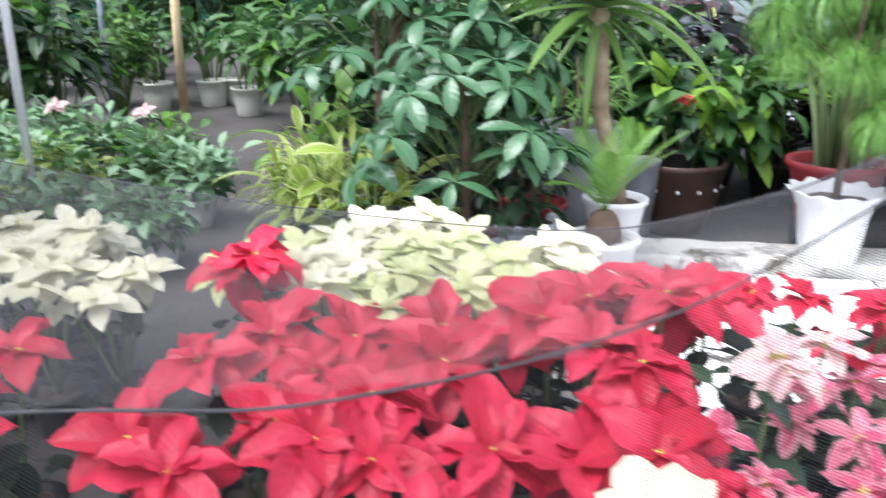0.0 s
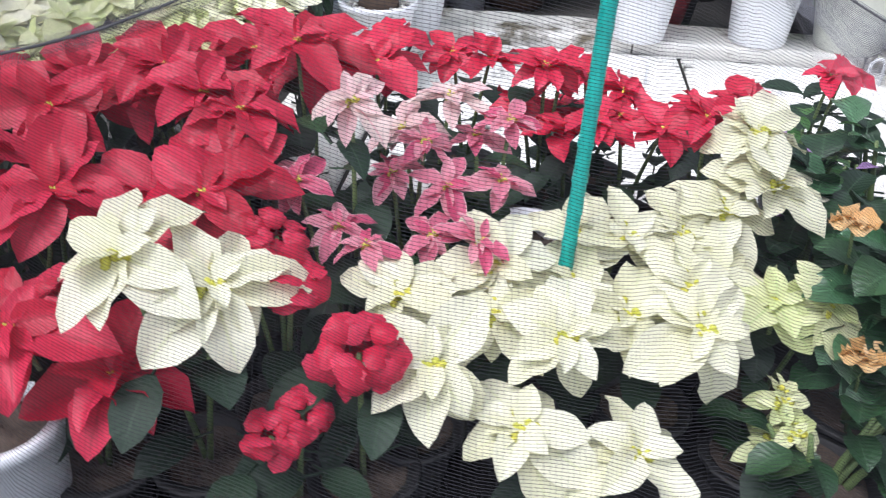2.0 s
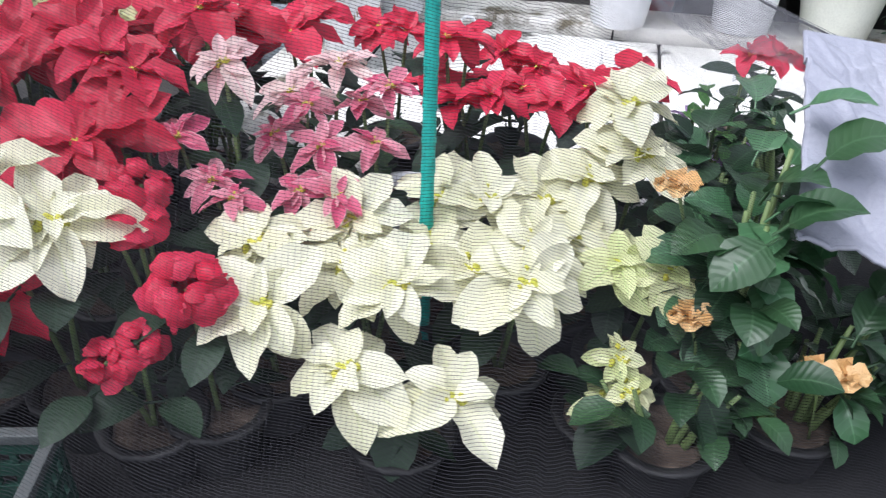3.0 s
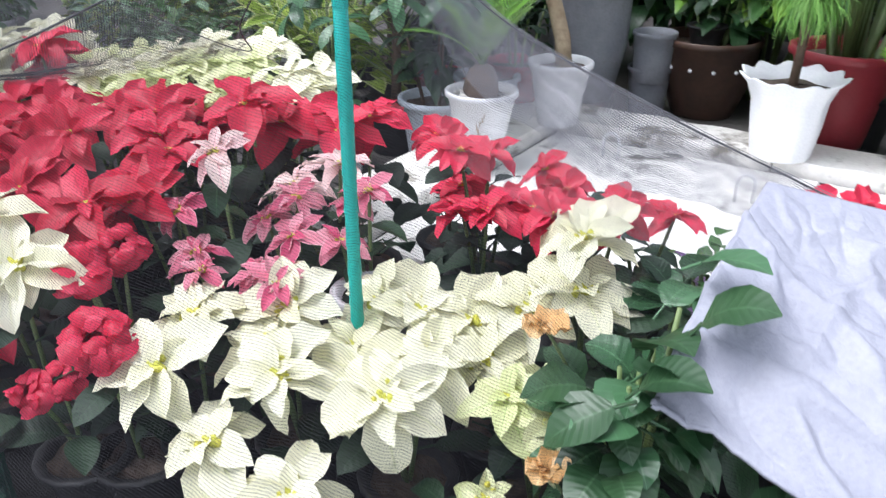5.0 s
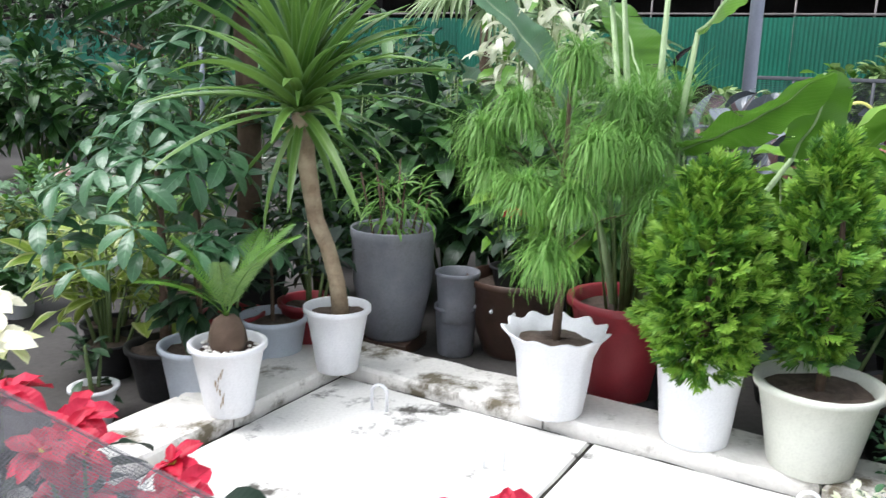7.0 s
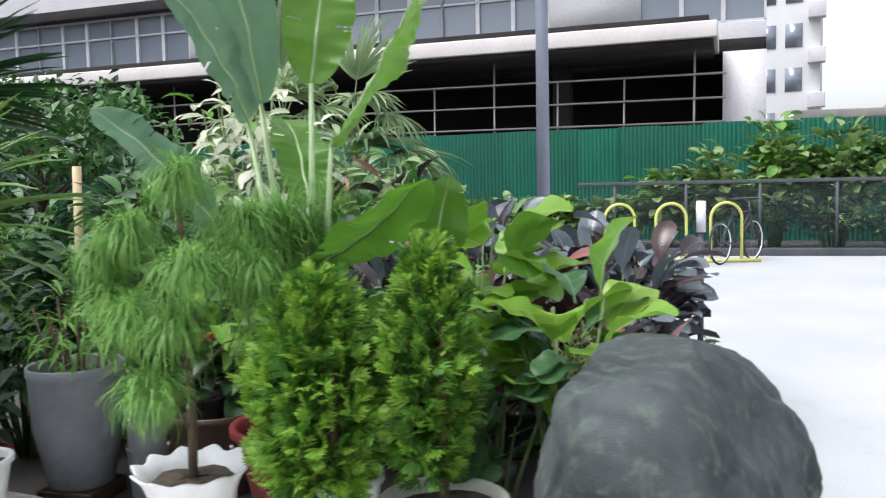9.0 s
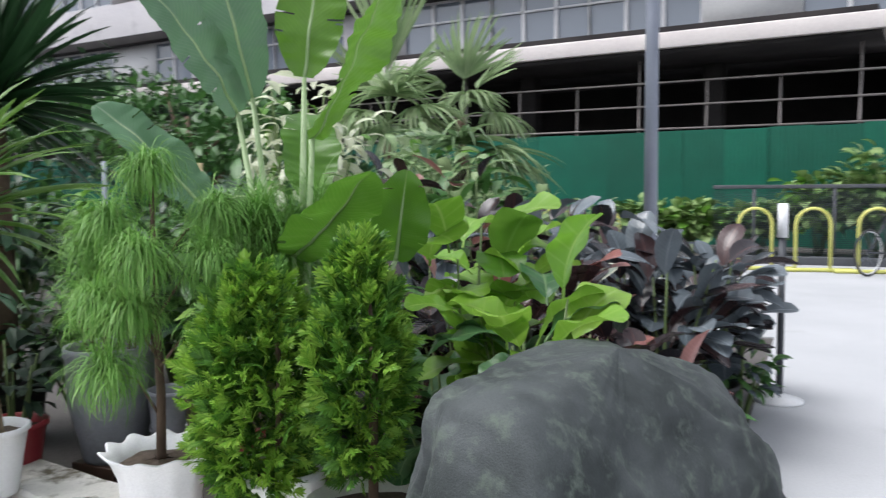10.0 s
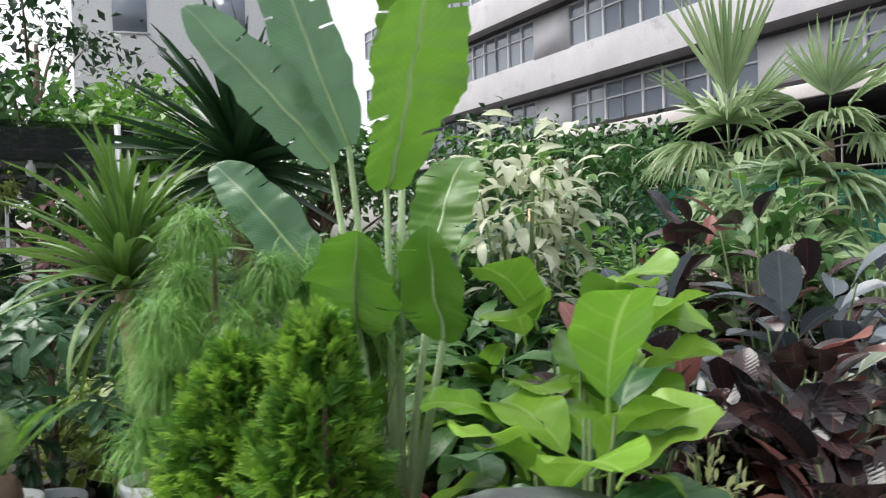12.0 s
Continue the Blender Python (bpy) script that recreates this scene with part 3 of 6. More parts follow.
def poinsettia(x, y, top, colour, seed, heads=4, spread=0.13, size=1.25, fine=True, leaves=8, z=0.0, potted="black", at=None, face=(4, 28)):
    """A potted poinsettia; top is the height of its bracts."""
    rng = random.Random(seed)
    where = "under the black net" if fine else "in the nursery bed"
    ob = thing("poinsettia", x, y, z, label=f"{NAMES[colour]} poinsettia in a {potted} pot {where}", category="poinsettia", group="potted poinsettias")
    ph = min(0.14, top * 0.45)
    bud = {"red": 0.55, "pink": 0.6, "rose": 0.7, "white": 1.25}.get(colour, 1.0)
    pot(ob, 0.085, 0.06, ph, {"black": M_BLACK_POT, "white": M_WHITE_POT}[potted], n=14)
    spots = [Vector((hx - x, hy - y, hz - z)) for hx, hy, hz in at or ()]
    for k in range(0 if at else heads):
        an = 2.4 * k + rng.uniform(-0.4, 0.4)
        rr = spread * math.sqrt((k + 0.3) / heads)
        spots.append(Vector((rr * math.cos(an), rr * math.sin(an), top - z - rr * 0.25 + rng.uniform(-0.035, 0.03))))
    for p in spots:
        one("stem", tube_shape([(0, 0, ph * 0.7), (p.x * 0.5, p.y * 0.5, (ph + p.z) * 0.5), p], [0.006, 0.005, 0.004], 5), M_STEM, ob)
    for p in spots:
        tilt = pose(p.x, p.y, p.z, rng.uniform(*face), p.x * 90 + rng.uniform(-12, 12), 0)
        if colour == "crimson":
            g = Geo()
            for q in range(64):
                up, az = 90 - 120 * math.sqrt((q + 0.5) / 64), 137.5 * q
                cu, r = math.cos(radians(up)), 0.026 * size * rng.uniform(0.8, 1.1)
                g.add(rng.choice(PUFFY), aim2((-math.sin(radians(az)) * cu * r, math.cos(radians(az)) * cu * r, 0.8 * math.sin(radians(up)) * r), az + rng.uniform(-25, 25), up + rng.uniform(-45, 15), rng.uniform(-35, 35), size * rng.uniform(0.55, 1.0)))
            part("flower_head", g.mesh("flower_head", L_CRIMSON), ob, tilt)
        elif fine:
            h = part("flower_head", CYATHIA, ob, tilt @ Matrix.Scale(bud, 4), "yellow-green buds at the centre")
            for m in bract_poses(rng, size / bud):
                part("bract", rng.choice(BRACTS[colour]), h, m)
        else:
            g = Geo()
            for m in bract_poses(rng, size):
                g.add(rng.choice(BRACT_SHAPES), m)
            part("flower_head", g.mesh("flower_head", BRACTS[colour][0].materials[0]), ob, tilt)
    lo = ph + 0.02
    for k in range(leaves):
        hgt = rng.uniform(lo, max(lo + 0.02, top - z - 0.06))
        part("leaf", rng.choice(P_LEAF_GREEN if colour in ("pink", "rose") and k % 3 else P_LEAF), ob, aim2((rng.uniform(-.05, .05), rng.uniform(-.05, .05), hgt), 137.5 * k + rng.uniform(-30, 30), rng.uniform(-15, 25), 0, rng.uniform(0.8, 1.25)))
    return ob


def crowd(points, colour, top, seed, **kw):
    for i, (x, y) in enumerate(points):
        poinsettia(x, y, top + 0.03 * math.sin(i * 2.3), colour, seed * 100 + i, **kw)


def blooms(colour, plants, seed, **kw):
    """Plants given by their flower heads; each stands under the middle of its heads."""
    for i, at in enumerate(plants):
        x, y, z = (sum(h[k] for h in at) / len(at) for k in range(3))
        poinsettia(x, y + 0.05, z, colour, seed * 100 + i, at=at, **kw)


# front of the bed
blooms("white", [[(0.28, 0.91, 0.55), (0.40, 0.90, 0.51)]], 1, size=1.3, face=(20, 42))
blooms("white", [[(0.66, 1.05, 0.385), (0.70, 0.895, 0.375)], [(0.84, 0.85, 0.29), (1.01, 0.825, 0.265)], [(0.82, 1.13, 0.40), (0.82, 1.045, 0.355), (0.91, 0.96, 0.38)],
                 [(0.96, 1.13, 0.345), (1.06, 1.21, 0.405), (0.97, 1.22, 0.40)], [(1.14, 1.08, 0.39), (1.12, 0.95, 0.40), (1.03, 1.04, 0.36)], [(1.16, 1.215, 0.405), (1.255, 1.26, 0.43), (1.21, 1.15, 0.37)]], 2, size=1.2, face=(18, 42), leaves=7)
blooms("lime", [[(1.375, 1.045, 0.375), (1.29, 1.07, 0.37)]], 3, size=0.95, face=(20, 50))
blooms("white", [[(1.325, 1.365, 0.54), (1.35, 1.29, 0.47)]], 4, size=1.2, face=(8, 30))
blooms("lime", [[(1.29, 0.965, 0.245), (1.31, 0.93, 0.20), (1.27, 0.93, 0.17)]], 5, size=0.55, face=(20, 50), leaves=5)
blooms("crimson", [[(0.60, 0.868, 0.42)]], 6, size=1.12, face=(20, 35))
blooms("crimson", [[(0.477, 0.811, 0.315), (0.52, 0.84, 0.33)]], 7, size=0.72, face=(20, 35))
blooms("crimson", [[(0.46, 1.09, 0.475), (0.50, 0.95, 0.49), (0.42, 1.02, 0.47)]], 8, size=0.95, face=(15, 35))
blooms("rose", [[(0.572, 1.273, 0.63)], [(0.75, 1.463, 0.565), (0.66, 1.42, 0.52)]], 9, size=0.92, face=(0, 20), leaves=12)
blooms("pink", [[(0.74, 1.28, 0.47), (0.71, 1.19, 0.42), (0.79, 1.14, 0.44)], [(0.475, 1.25, 0.49), (0.55, 1.20, 0.43), (0.60, 1.15, 0.42)], [(0.86, 1.39, 0.55), (0.84, 1.30, 0.47), (0.80, 1.43, 0.50)], [(0.64, 1.33, 0.47), (0.70, 1.36, 0.52)]], 10, size=0.72, face=(0, 35), leaves=20)
blooms("red", [[(0.0, 1.43, 0.55), (-0.11, 1.33, 0.45)], [(0.29, 1.42, 0.585), (0.20, 1.52, 0.60)], [(0.34, 1.134, 0.53), (0.24, 1.22, 0.47)], [(0.45, 1.54, 0.645), (0.47, 1.66, 0.57)], [(0.365, 1.364, 0.575), (0.36, 1.24, 0.50)],
               [(-0.03, 1.04, 0.45), (0.10, 0.96, 0.42)], [(0.24, 0.89, 0.36), (0.11, 0.90, 0.44)], [(-0.12, 1.16, 0.50), (0.08, 1.19, 0.50)]], 11, size=1.42, leaves=9, face=(4, 40))
blooms("red", [[(-0.54, 1.23, 0.50), (-0.45, 1.15, 0.48)], [(-0.49, 1.49, 0.52), (-0.36, 1.58, 0.54)], [(-0.13, 1.29, 0.55), (-0.21, 1.19, 0.52)], [(0.14, 1.55, 0.54), (0.22, 1.64, 0.54)], [(-0.25, 1.42, 0.53), (-0.18, 1.56, 0.54)], [(0.0, 1.62, 0.54), (-0.30, 1.28, 0.50)], [(0.46, 1.80, 0.55), (0.33, 1.74, 0.56)], [(0.62, 1.84, 0.55), (0.60, 1.70, 0.55)]], 12, size=1.38, leaves=9, face=(4, 38))
blooms("red", [[(-0.42, 1.74, 0.66), (-0.48, 1.82, 0.60)], [(-0.90, 1.58, 0.50), (-0.96, 1.42, 0.48)], [(-0.88, 1.2, 0.50)]], 13, size=1.35, leaves=8)
blooms("red", [[(0.86, 1.81, 0.525), (0.78, 1.92, 0.50)], [(1.01, 1.70, 0.55), (0.96, 1.64, 0.57)], [(1.065, 1.546, 0.48), (1.0, 1.56, 0.46)], [(1.21, 1.55, 0.47), (1.14, 1.64, 0.46)], [(1.25, 1.43, 0.55), (1.36, 1.50, 0.55)], [(1.04, 1.75, 0.43), (0.93, 1.72, 0.45)], [(1.18, 1.78, 0.46), (1.10, 1.86, 0.47)], [(1.44, 1.72, 0.46), (1.32, 1.70, 0.45)]], 15, size=0.92, z=0.07, leaves=9, face=(0, 34))
blooms("red", [[(1.70, 1.84, 0.49)], [(1.82, 2.0, 0.44)]], 16, size=0.85, z=0.07, face=(10, 30))
# back rows of cream
crowd([(-0.45, 2.04), (-0.02, 2.06), (0.22, 2.08), (-0.11, 1.78), (0.16, 1.82)], "lime", 0.57, 17, heads=5, spread=0.13, size=1.05, fine=False)
crowd([(-0.25, 2.10), (-0.30, 1.84), (0.03, 1.92), (0.30, 1.96), (-0.12, 2.30)], "white", 0.57, 19, heads=5, spread=0.13, size=1.05, fine=False)
crowd([(-1.34, 2.50), (-1.10, 2.10), (-0.92, 2.12), (-1.30, 2.15), (-1.12, 2.40)], "white", 0.5, 18, heads=5, spread=0.14, size=1.1, fine=False)


ob = thing("white_pot", 0.90, 1.31, 0.016, label="tall white plastic pot of soil among the poinsettias", category="plant pot")
pot(ob, 0.075, 0.06, 0.35, M_WHITE_POT, n=20)


def crate(x, y, rz):
    """A dark green slotted nursery crate with a pale grey rim."""
    ob = thing("nursery_crate", x, y, 0.016, rz, label="dark green slotted plastic crate with a grey rim under the net", category="crate")
    w, d, h = 0.32, 0.22, 0.17
    one("floor_tray", box_shape(-w / 2, -d / 2, 0, w / 2, d / 2, 0.012, 0.003), M_CRATE, ob)
    for k in range(4):
        along_x, sgn = k < 2, 1 if k % 2 else -1
        a = w if along_x else d - 0.03
        panel = Geo()
        for z0, z1 in ((0.012, 0.05), (0.075, 0.10), (0.125, h - 0.022)):
            panel.add(box_shape(-a / 2, -0.006, z0, a / 2, 0.006, z1))
        for q in range(9):
            xx = -a / 2 + a * q / 8
            panel.add(box_shape(max(-a / 2, xx - 0.006), -0.0045, 0.05, min(a / 2, xx + 0.006), 0.0045, 0.125))
        m = pose(0, sgn * (d / 2 - 0.006), 0) if along_x else pose(sgn * (w / 2 - 0.006), 0, 0, 0, 0, 90)
        part("slotted_side", panel.mesh("slotted_side", M_CRATE, smooth=False), ob, m)
        rim = box_shape(-a / 2 - 0.008, -0.011, h - 0.02, a / 2 + 0.008, 0.011, h, 0.003)
        part("rim", Geo().add(rim).mesh("rim", M_CRATE_RIM, smooth=False), ob, m, "pale grey rim")


crate(0.23, 0.67, 5)

ob = thing("white_pot", 0.06, 0.885, 0.016, label="white plastic pot of dark soil at the bed's front", category="plant pot")
pot(ob, 0.088, 0.068, 0.27, M_WHITE_POT)

# ---- stake, cords, net and sack ----
def on_stake(z):
    """A point of the stake's axis, which leans a little to the front."""
    return 0.014 * z, -0.03 * z, z


stake = thing("stake", 0.943, 1.178, label="turquoise taped leaning stake that holds up the net", category="stake")
g = Geo().add(tube_shape([on_stake(z) for z in (-0.02, 0.25, 0.55, 0.8, 1.08)], [0.0125, 0.013, 0.0122, 0.013, 0.0125], 12))
rng = random.Random(12)
for k in range(16):
    z = 0.05 + k * 0.064 + rng.uniform(-0.02, 0.02)
    g.add(tube_shape([on_stake(z), on_stake(z + rng.uniform(0.012, 0.03))], [0.0138, 0.0128], 12, False))
part("pole", g.mesh("pole", M_STAKE), stake)
tx, ty, tz = on_stake(1.08)
g = Geo().add(lathe_shape([(0, -0.01), (0.019, -0.01), (0.02, 0.02), (0.017, 0.038), (0, 0.04)], 12), pose(tx, ty, tz))
g.add(tube_shape([(tx + 0.016, ty, tz + 0.01), (tx + 0.04, ty + 0.01, tz + 0.025), (tx + 0.035, ty + 0.015, tz + 0.045)], [0.006, 0.004], 6))
g.add(tube_shape([(tx - 0.016, ty, tz + 0.01), (tx - 0.038, ty - 0.004, tz + 0.03), (tx - 0.03, ty, tz + 0.052)], [0.006, 0.004], 6))
part("tie", g.mesh("tie", M_STAKE), stake, label="knotted turquoise tape at the top")


EDGE = [(-2.6, 3.3, 0.72), (-1.65, 3.0, 0.61), (-0.8, 2.6, 0.585), (-0.35, 2.3, 0.61), (0.28, 1.8, 0.70), (0.56, 1.42, 0.87), (0.958, 1.16, 1.10), (1.25, 1.30, 0.895), (1.66, 1.42, 0.69), (2.1, 1.5, 0.52), (2.7, 1.55, 0.33)]
FRONT = [(-2.6, 0.75, 0.78), (-1.65, 0.72, 0.82), (-0.9, 0.66, 0.85), (-0.37, 0.66, 0.87), (-0.1, 0.74, 0.84), (0.3, 0.95, 0.85), (0.958, 1.125, 1.095), (1.24, 1.00, 0.78), (1.58, 1.20, 0.60), (2.05, 1.30, 0.44), (2.6, 1.35, 0.26)]
FOOT = [(-2.6, 0.42, 0.02), (-1.65, 0.4, 0.02), (-0.9, 0.38, 0.02), (-0.37, 0.36, 0.02), (-0.1, 0.36, 0.02), (0.3, 0.38, 0.02), (0.95, 0.40, 0.02), (1.2, 0.45, 0.02), (1.62, 0.75, 0.02), (2.1, 1.05, 0.02), (2.6, 1.2, 0.02)]


def along(line, u):
    s = u * (len(line) - 1)
    i = min(int(s), len(line) - 2)
    p = [Vector(line[max(0, min(len(line) - 1, i + d))]) for d in (-1, 0, 1, 2)]
    t = s - i
    return 0.5 * (2 * p[1] + (p[2] - p[0]) * t + (2 * p[0] - 5 * p[1] + 4 * p[2] - p[3]) * t * t + (3 * p[1] - p[0] - 3 * p[2] + p[3]) * t ** 3)


def shade_net(v_end=1.0, lift=0.0, u_from=0.0):
    nu, nv, v, uv, f = 150, 40 if v_end > 0.5 else 12, [], [], []
    for i in range(nu + 1):
        u = u_from + (1 - u_from) * i / nu
        a, b, c = along(EDGE, u), along(FRONT, u), along(FOOT, u)
        back, drop = (b - a).length, (c - b).length
        for j in range(nv + 1):
            t = v_end * j / nv
            if t < 0.5:
                k = t * 2
                p = a.lerp(b, k)
                p.z -= 0.16 * back * k * (1 - k)
                s = back * k
            else:
                k = t * 2 - 1
                p = b.lerp(c, k)
                p.y += 0.05 * math.sin(k * math.pi)
                s = back + drop * k
            w = noise.noise(Vector((u * 26, s * 2.2, 3.1))) * 0.022 + noise.noise(Vector((u * 70, s * 5, 9.1))) * 0.008
            p.z += w * min(1, 6 * t) + lift
            p.y += w * 0.9 * min(1, 6 * t)
            v.append(tuple(p))
            uv.append((u * 6.2, s))
    for i in range(nu):
        for j in range(nv):
            q = i * (nv + 1) + j
            f.append((q, q + nv + 1, q + nv + 2, q + 1))
    return v, f, uv


net = thing("shade_net", 0, 0, label="black woven shade net draped over the poinsettias from a stake", category="net")
part("netting", Geo().add(shade_net()).mesh("netting", M_NET), net)
# Hem and fold use the greys with sunlight put into the colour.
part("hem", Geo().add(shade_net(0.28, 0.006, 0.56)).mesh("hem", M_NET_HEM_SUNLIT), net, label="doubled hem of the net")
part("fold", Geo().add(shade_net(0.5, 0.006, 0.0)).mesh("fold", M_NET_FOLD_SUNLIT), net, label="second layer of net folded over the top")
part("hem_cord", Geo().add(tube_shape([along(EDGE, k / 80) for k in range(81)], [0.0018], 6)).mesh("hem_cord", M_ROPE), net, label="dark cord along the hem")
part("ridge_cord", Geo().add(tube_shape([along(FRONT, k / 80) for k in range(49)], [0.0020], 6)).mesh("ridge_cord", M_ROPE), net, label="dark cord under the fold")


def sack():
    nu, nv, v, uv, f = 110, 110, [], [], []
    tl, tr = Vector((1.62, 1.36, 0.70)), Vector((1.96, 1.42, 0.64))
    bl, br = Vector((1.53, 0.96, 0.49)), Vector((2.15, 0.82, 0.36))
    for i in range(nu + 1):
        for j in range(nv + 1):
            a, b = i / nu, j / nv
            p = tl.lerp(tr, a).lerp(bl.lerp(br, a), b)
            k = min(1.0, b * 4)
            w = 0.35 * noise.noise(Vector((a * 2.5, b * 2.5, 9.0)))
            c1 = max(0.0, 1 - 2.6 * abs(noise.noise(Vector((a * 1.2 + w, b * 3.6 - a * 1.7 + w, 2.0)))))
            c2 = max(0.0, 1 - 3.2 * abs(noise.noise(Vector((a * 2.2 + b * 2.4, b * 4.2 - a * 3.0 + w, 6.0)))))
            c3 = max(0.0, 1 - 2.8 * abs(noise.noise(Vector((a * 6 + w, b * 9 - a * 5, 4.0)))))
            p.z += 0.035 * math.sin(b * math.pi) + k * (0.04 * noise.noise(Vector((a * 2.0, b * 2.2, 1))) + 0.017 * c1 ** 2.5 + 0.013 * c2 ** 2.5 - 0.006 * c3 ** 2 + 0.0016 * noise.noise(Vector((a * 30, b * 30, 3))))
            v.append(tuple(p))
            uv.append((a, b))
    for i in range(nu):
        for j in range(nv):
            q = i * (nv + 1) + j
            f.append((q, q + nv + 1, q + nv + 2, q + 1))
    return v, f, uv


sack_ob = thing("woven_sack", 0, 0, label="crumpled white woven sack laid over the net's edge", category="sack")
sk = part("cloth", Geo().add(sack()).mesh("cloth", M_SACK), sack_ob)
cloth = sack()[0]
one("stitched_hem", tube_shape([cloth[i * 111 + 110] for i in range(111)], [0.005], 5), M_SACK, sack_ob, label="rolled stitched hem")
one("side_seam", tube_shape([cloth[j] for j in range(111)], [0.004], 5), M_SACK, sack_ob, label="sewn side seam")
sk.modifiers.new("thick", "SOLIDIFY").thickness = 0.004


# ---- plants round the slab ----
def strap_head(ob, centre, n, length, width, mat, seed, low=-50.0, high=85.0, droop=60.0, near=True):
    """A rosette of strap leaves, the oldest hanging."""
    rng = random.Random(seed)
    pool = leaf_meshes("strap_leaf", mat, 8, seed, length=length, width=width, droop=droop, fold=0.5, n=7, a=0.18, b=0.55, across=2)
    for k in range(n):
        q = k / n
        up = high - (high - low) * q ** 1.5 + rng.uniform(-16, 16)
        part("strap_leaf", rng.choice(pool), ob, aim2(Vector(centre) + Vector((0, 0, 0.09 * (1 - q))), 137.5 * k + rng.uniform(-25, 25), up, rng.uniform(-30, 30), rng.uniform(0.7, 1.15)))


def dracaena():
    ob = thing("dracaena", 0.72, 3.31, 0.125, label="dracaena with a bent bare trunk in a white tapered pot", category="potted plant")
    pot(ob, 0.125, 0.085, 0.27, M_WHITE_POT, label="white ribbed plastic pot", wavy=lambda r, z, a: (r * (1 + 0.008 * math.cos(a * 22)), z))
    pts = [(0.02, 0.0, 0.2), (0.0, 0.0, 0.36), (-0.045, 0.005, 0.5), (-0.085, -0.02, 0.62), (-0.105, -0.045, 0.82), (-0.12, -0.06, 1.03)]
    one("trunk", tube_shape(pts, [0.036, 0.033, 0.031, 0.033, 0.036, 0.038], 14), M_BARK_PALE, ob)
    strap_head(ob, (-0.12, -0.06, 1.02), 118, 0.58, 0.044, L_STRAP, 21, low=8, high=88, droop=48)
    rng = random.Random(5)
    dry = leaf_meshes("strap_leaf", L_STRAP, 3, 6, length=0.42, width=0.034, droop=25, fold=0.5, n=6, a=0.18, b=0.55, across=2)
    for k in range(9):
        part("strap_leaf", rng.choice(dry), ob, aim2((-0.12, -0.06, 1.0), 40 * k, rng.uniform(-72, -15), 0, rng.uniform(0.7, 1.2)))


def yucca(x, y, trunk, n, length, seed, label):
    ob = thing("yucca", x, y, 0, label=label, category="yucca")
    pot(ob, 0.2, 0.16, 0.35, M_BLACK_POT)
    one("trunk", tube_shape([(0, 0, 0.25), (0.02, 0, trunk * 0.6), (0, 0, trunk)], [0.07, 0.06, 0.055], 10), M_BARK_DARK, ob)
    strap_head(ob, (0, 0, trunk), n, length, 0.068, L_SPIKE, seed, low=-25, high=88, droop=18)


dracaena()
yucca(-0.22, 4.08, 1.72, 170, 0.76, 22, "tall dark yucca with stiff sword leaves on a trunk")


def frond_shape(length, leaflets, leaf_len, arch, width=0.012):
    """A feather frond: rib with paired leaflets."""
    g = Geo()
    pts = [Vector((0, 0, 0))]
    for k in range(14):
        an = radians(arch) * k / 13
        pts.append(pts[-1] + Vector((0, math.cos(an), -math.sin(an))) * length / 14)
    g.add(tube_shape(pts, [0.006, 0.002], 5))
    for k in range(leaflets):
        t = 0.15 + 0.83 * k / leaflets
        p = pts[int(t * 14)].lerp(pts[min(14, int(t * 14) + 1)], t * 14 - int(t * 14))
        size = math.sin(math.pi * (0.12 + 0.85 * t)) ** 0.6
        for s in (-1, 1):
            g.add(leaf_shape(leaf_len * size, width, droop=20, fold=0.3, n=2, a=0.2, b=0.6, across=2), aim2(p, -s * 52, 18 - arch * t, 0))
    return np.concatenate(g.v), g.f, np.concatenate(g.uv)


def cycad():
    ob = thing("cycad", 0.57, 2.79, 0.125, 20, label="small sago cycad with brown caudex in a white pot", category="potted plant")
    pot(ob, 0.125, 0.085, 0.26, M_WHITE_POT, label="white pot with a brown printed motif")
    for k in range(9):
        one("printed_stroke", leaf_shape(0.03, 0.006, droop=5, n=3, across=2), M_BARK_PALE, ob, pose(0.012 * math.sin(k), -0.1075 - 0.0016 * k, 0.05 + 0.016 * k, 80, 0, 30 if k % 2 else -30))
    rng = random.Random(3)
    prof = [(0.0, 0.0), (0.055, 0.0), (0.066, 0.03), (0.06, 0.075), (0.045, 0.11), (0.03, 0.125), (0, 0.128)]
    g = Geo().add(lathe_shape(prof, 14, lambda r, z, a: (r * (1 + 0.07 * math.sin(a * 7 + z * 160)), z)))
    part("caudex", g.mesh("caudex", M_BARK_DARK), ob, Matrix.Translation((0, 0, 0.225)), "rough brown caudex")
    g = Geo()
    for k in range(60):
        an, rr = rng.uniform(0, 6.28), rng.uniform(0.06, 0.11)
        g.add(bead_shape(rng.uniform(0.007, 0.012), 0.7), Matrix.Translation((rr * math.cos(an), rr * math.sin(an), 0.232 + rng.uniform(0, 0.006))))
    part("pebbles", g.mesh("pebbles", M_PEBBLE), ob, kind="stuff")
    sh = [Geo().add(frond_shape(0.42, 25, 0.085, a, 0.007)).mesh("frond", L_STRAP if a == 30 else L_BRIGHT) for a in (30, 42, 55)]
    for k in range(10):
        part("frond", rng.choice(sh), ob, aim2((0, 0, 0.345), 360 * k / 10 + rng.uniform(-12, 12), rng.uniform(48, 82), 0, rng.uniform(0.8, 1.05)))


cycad()


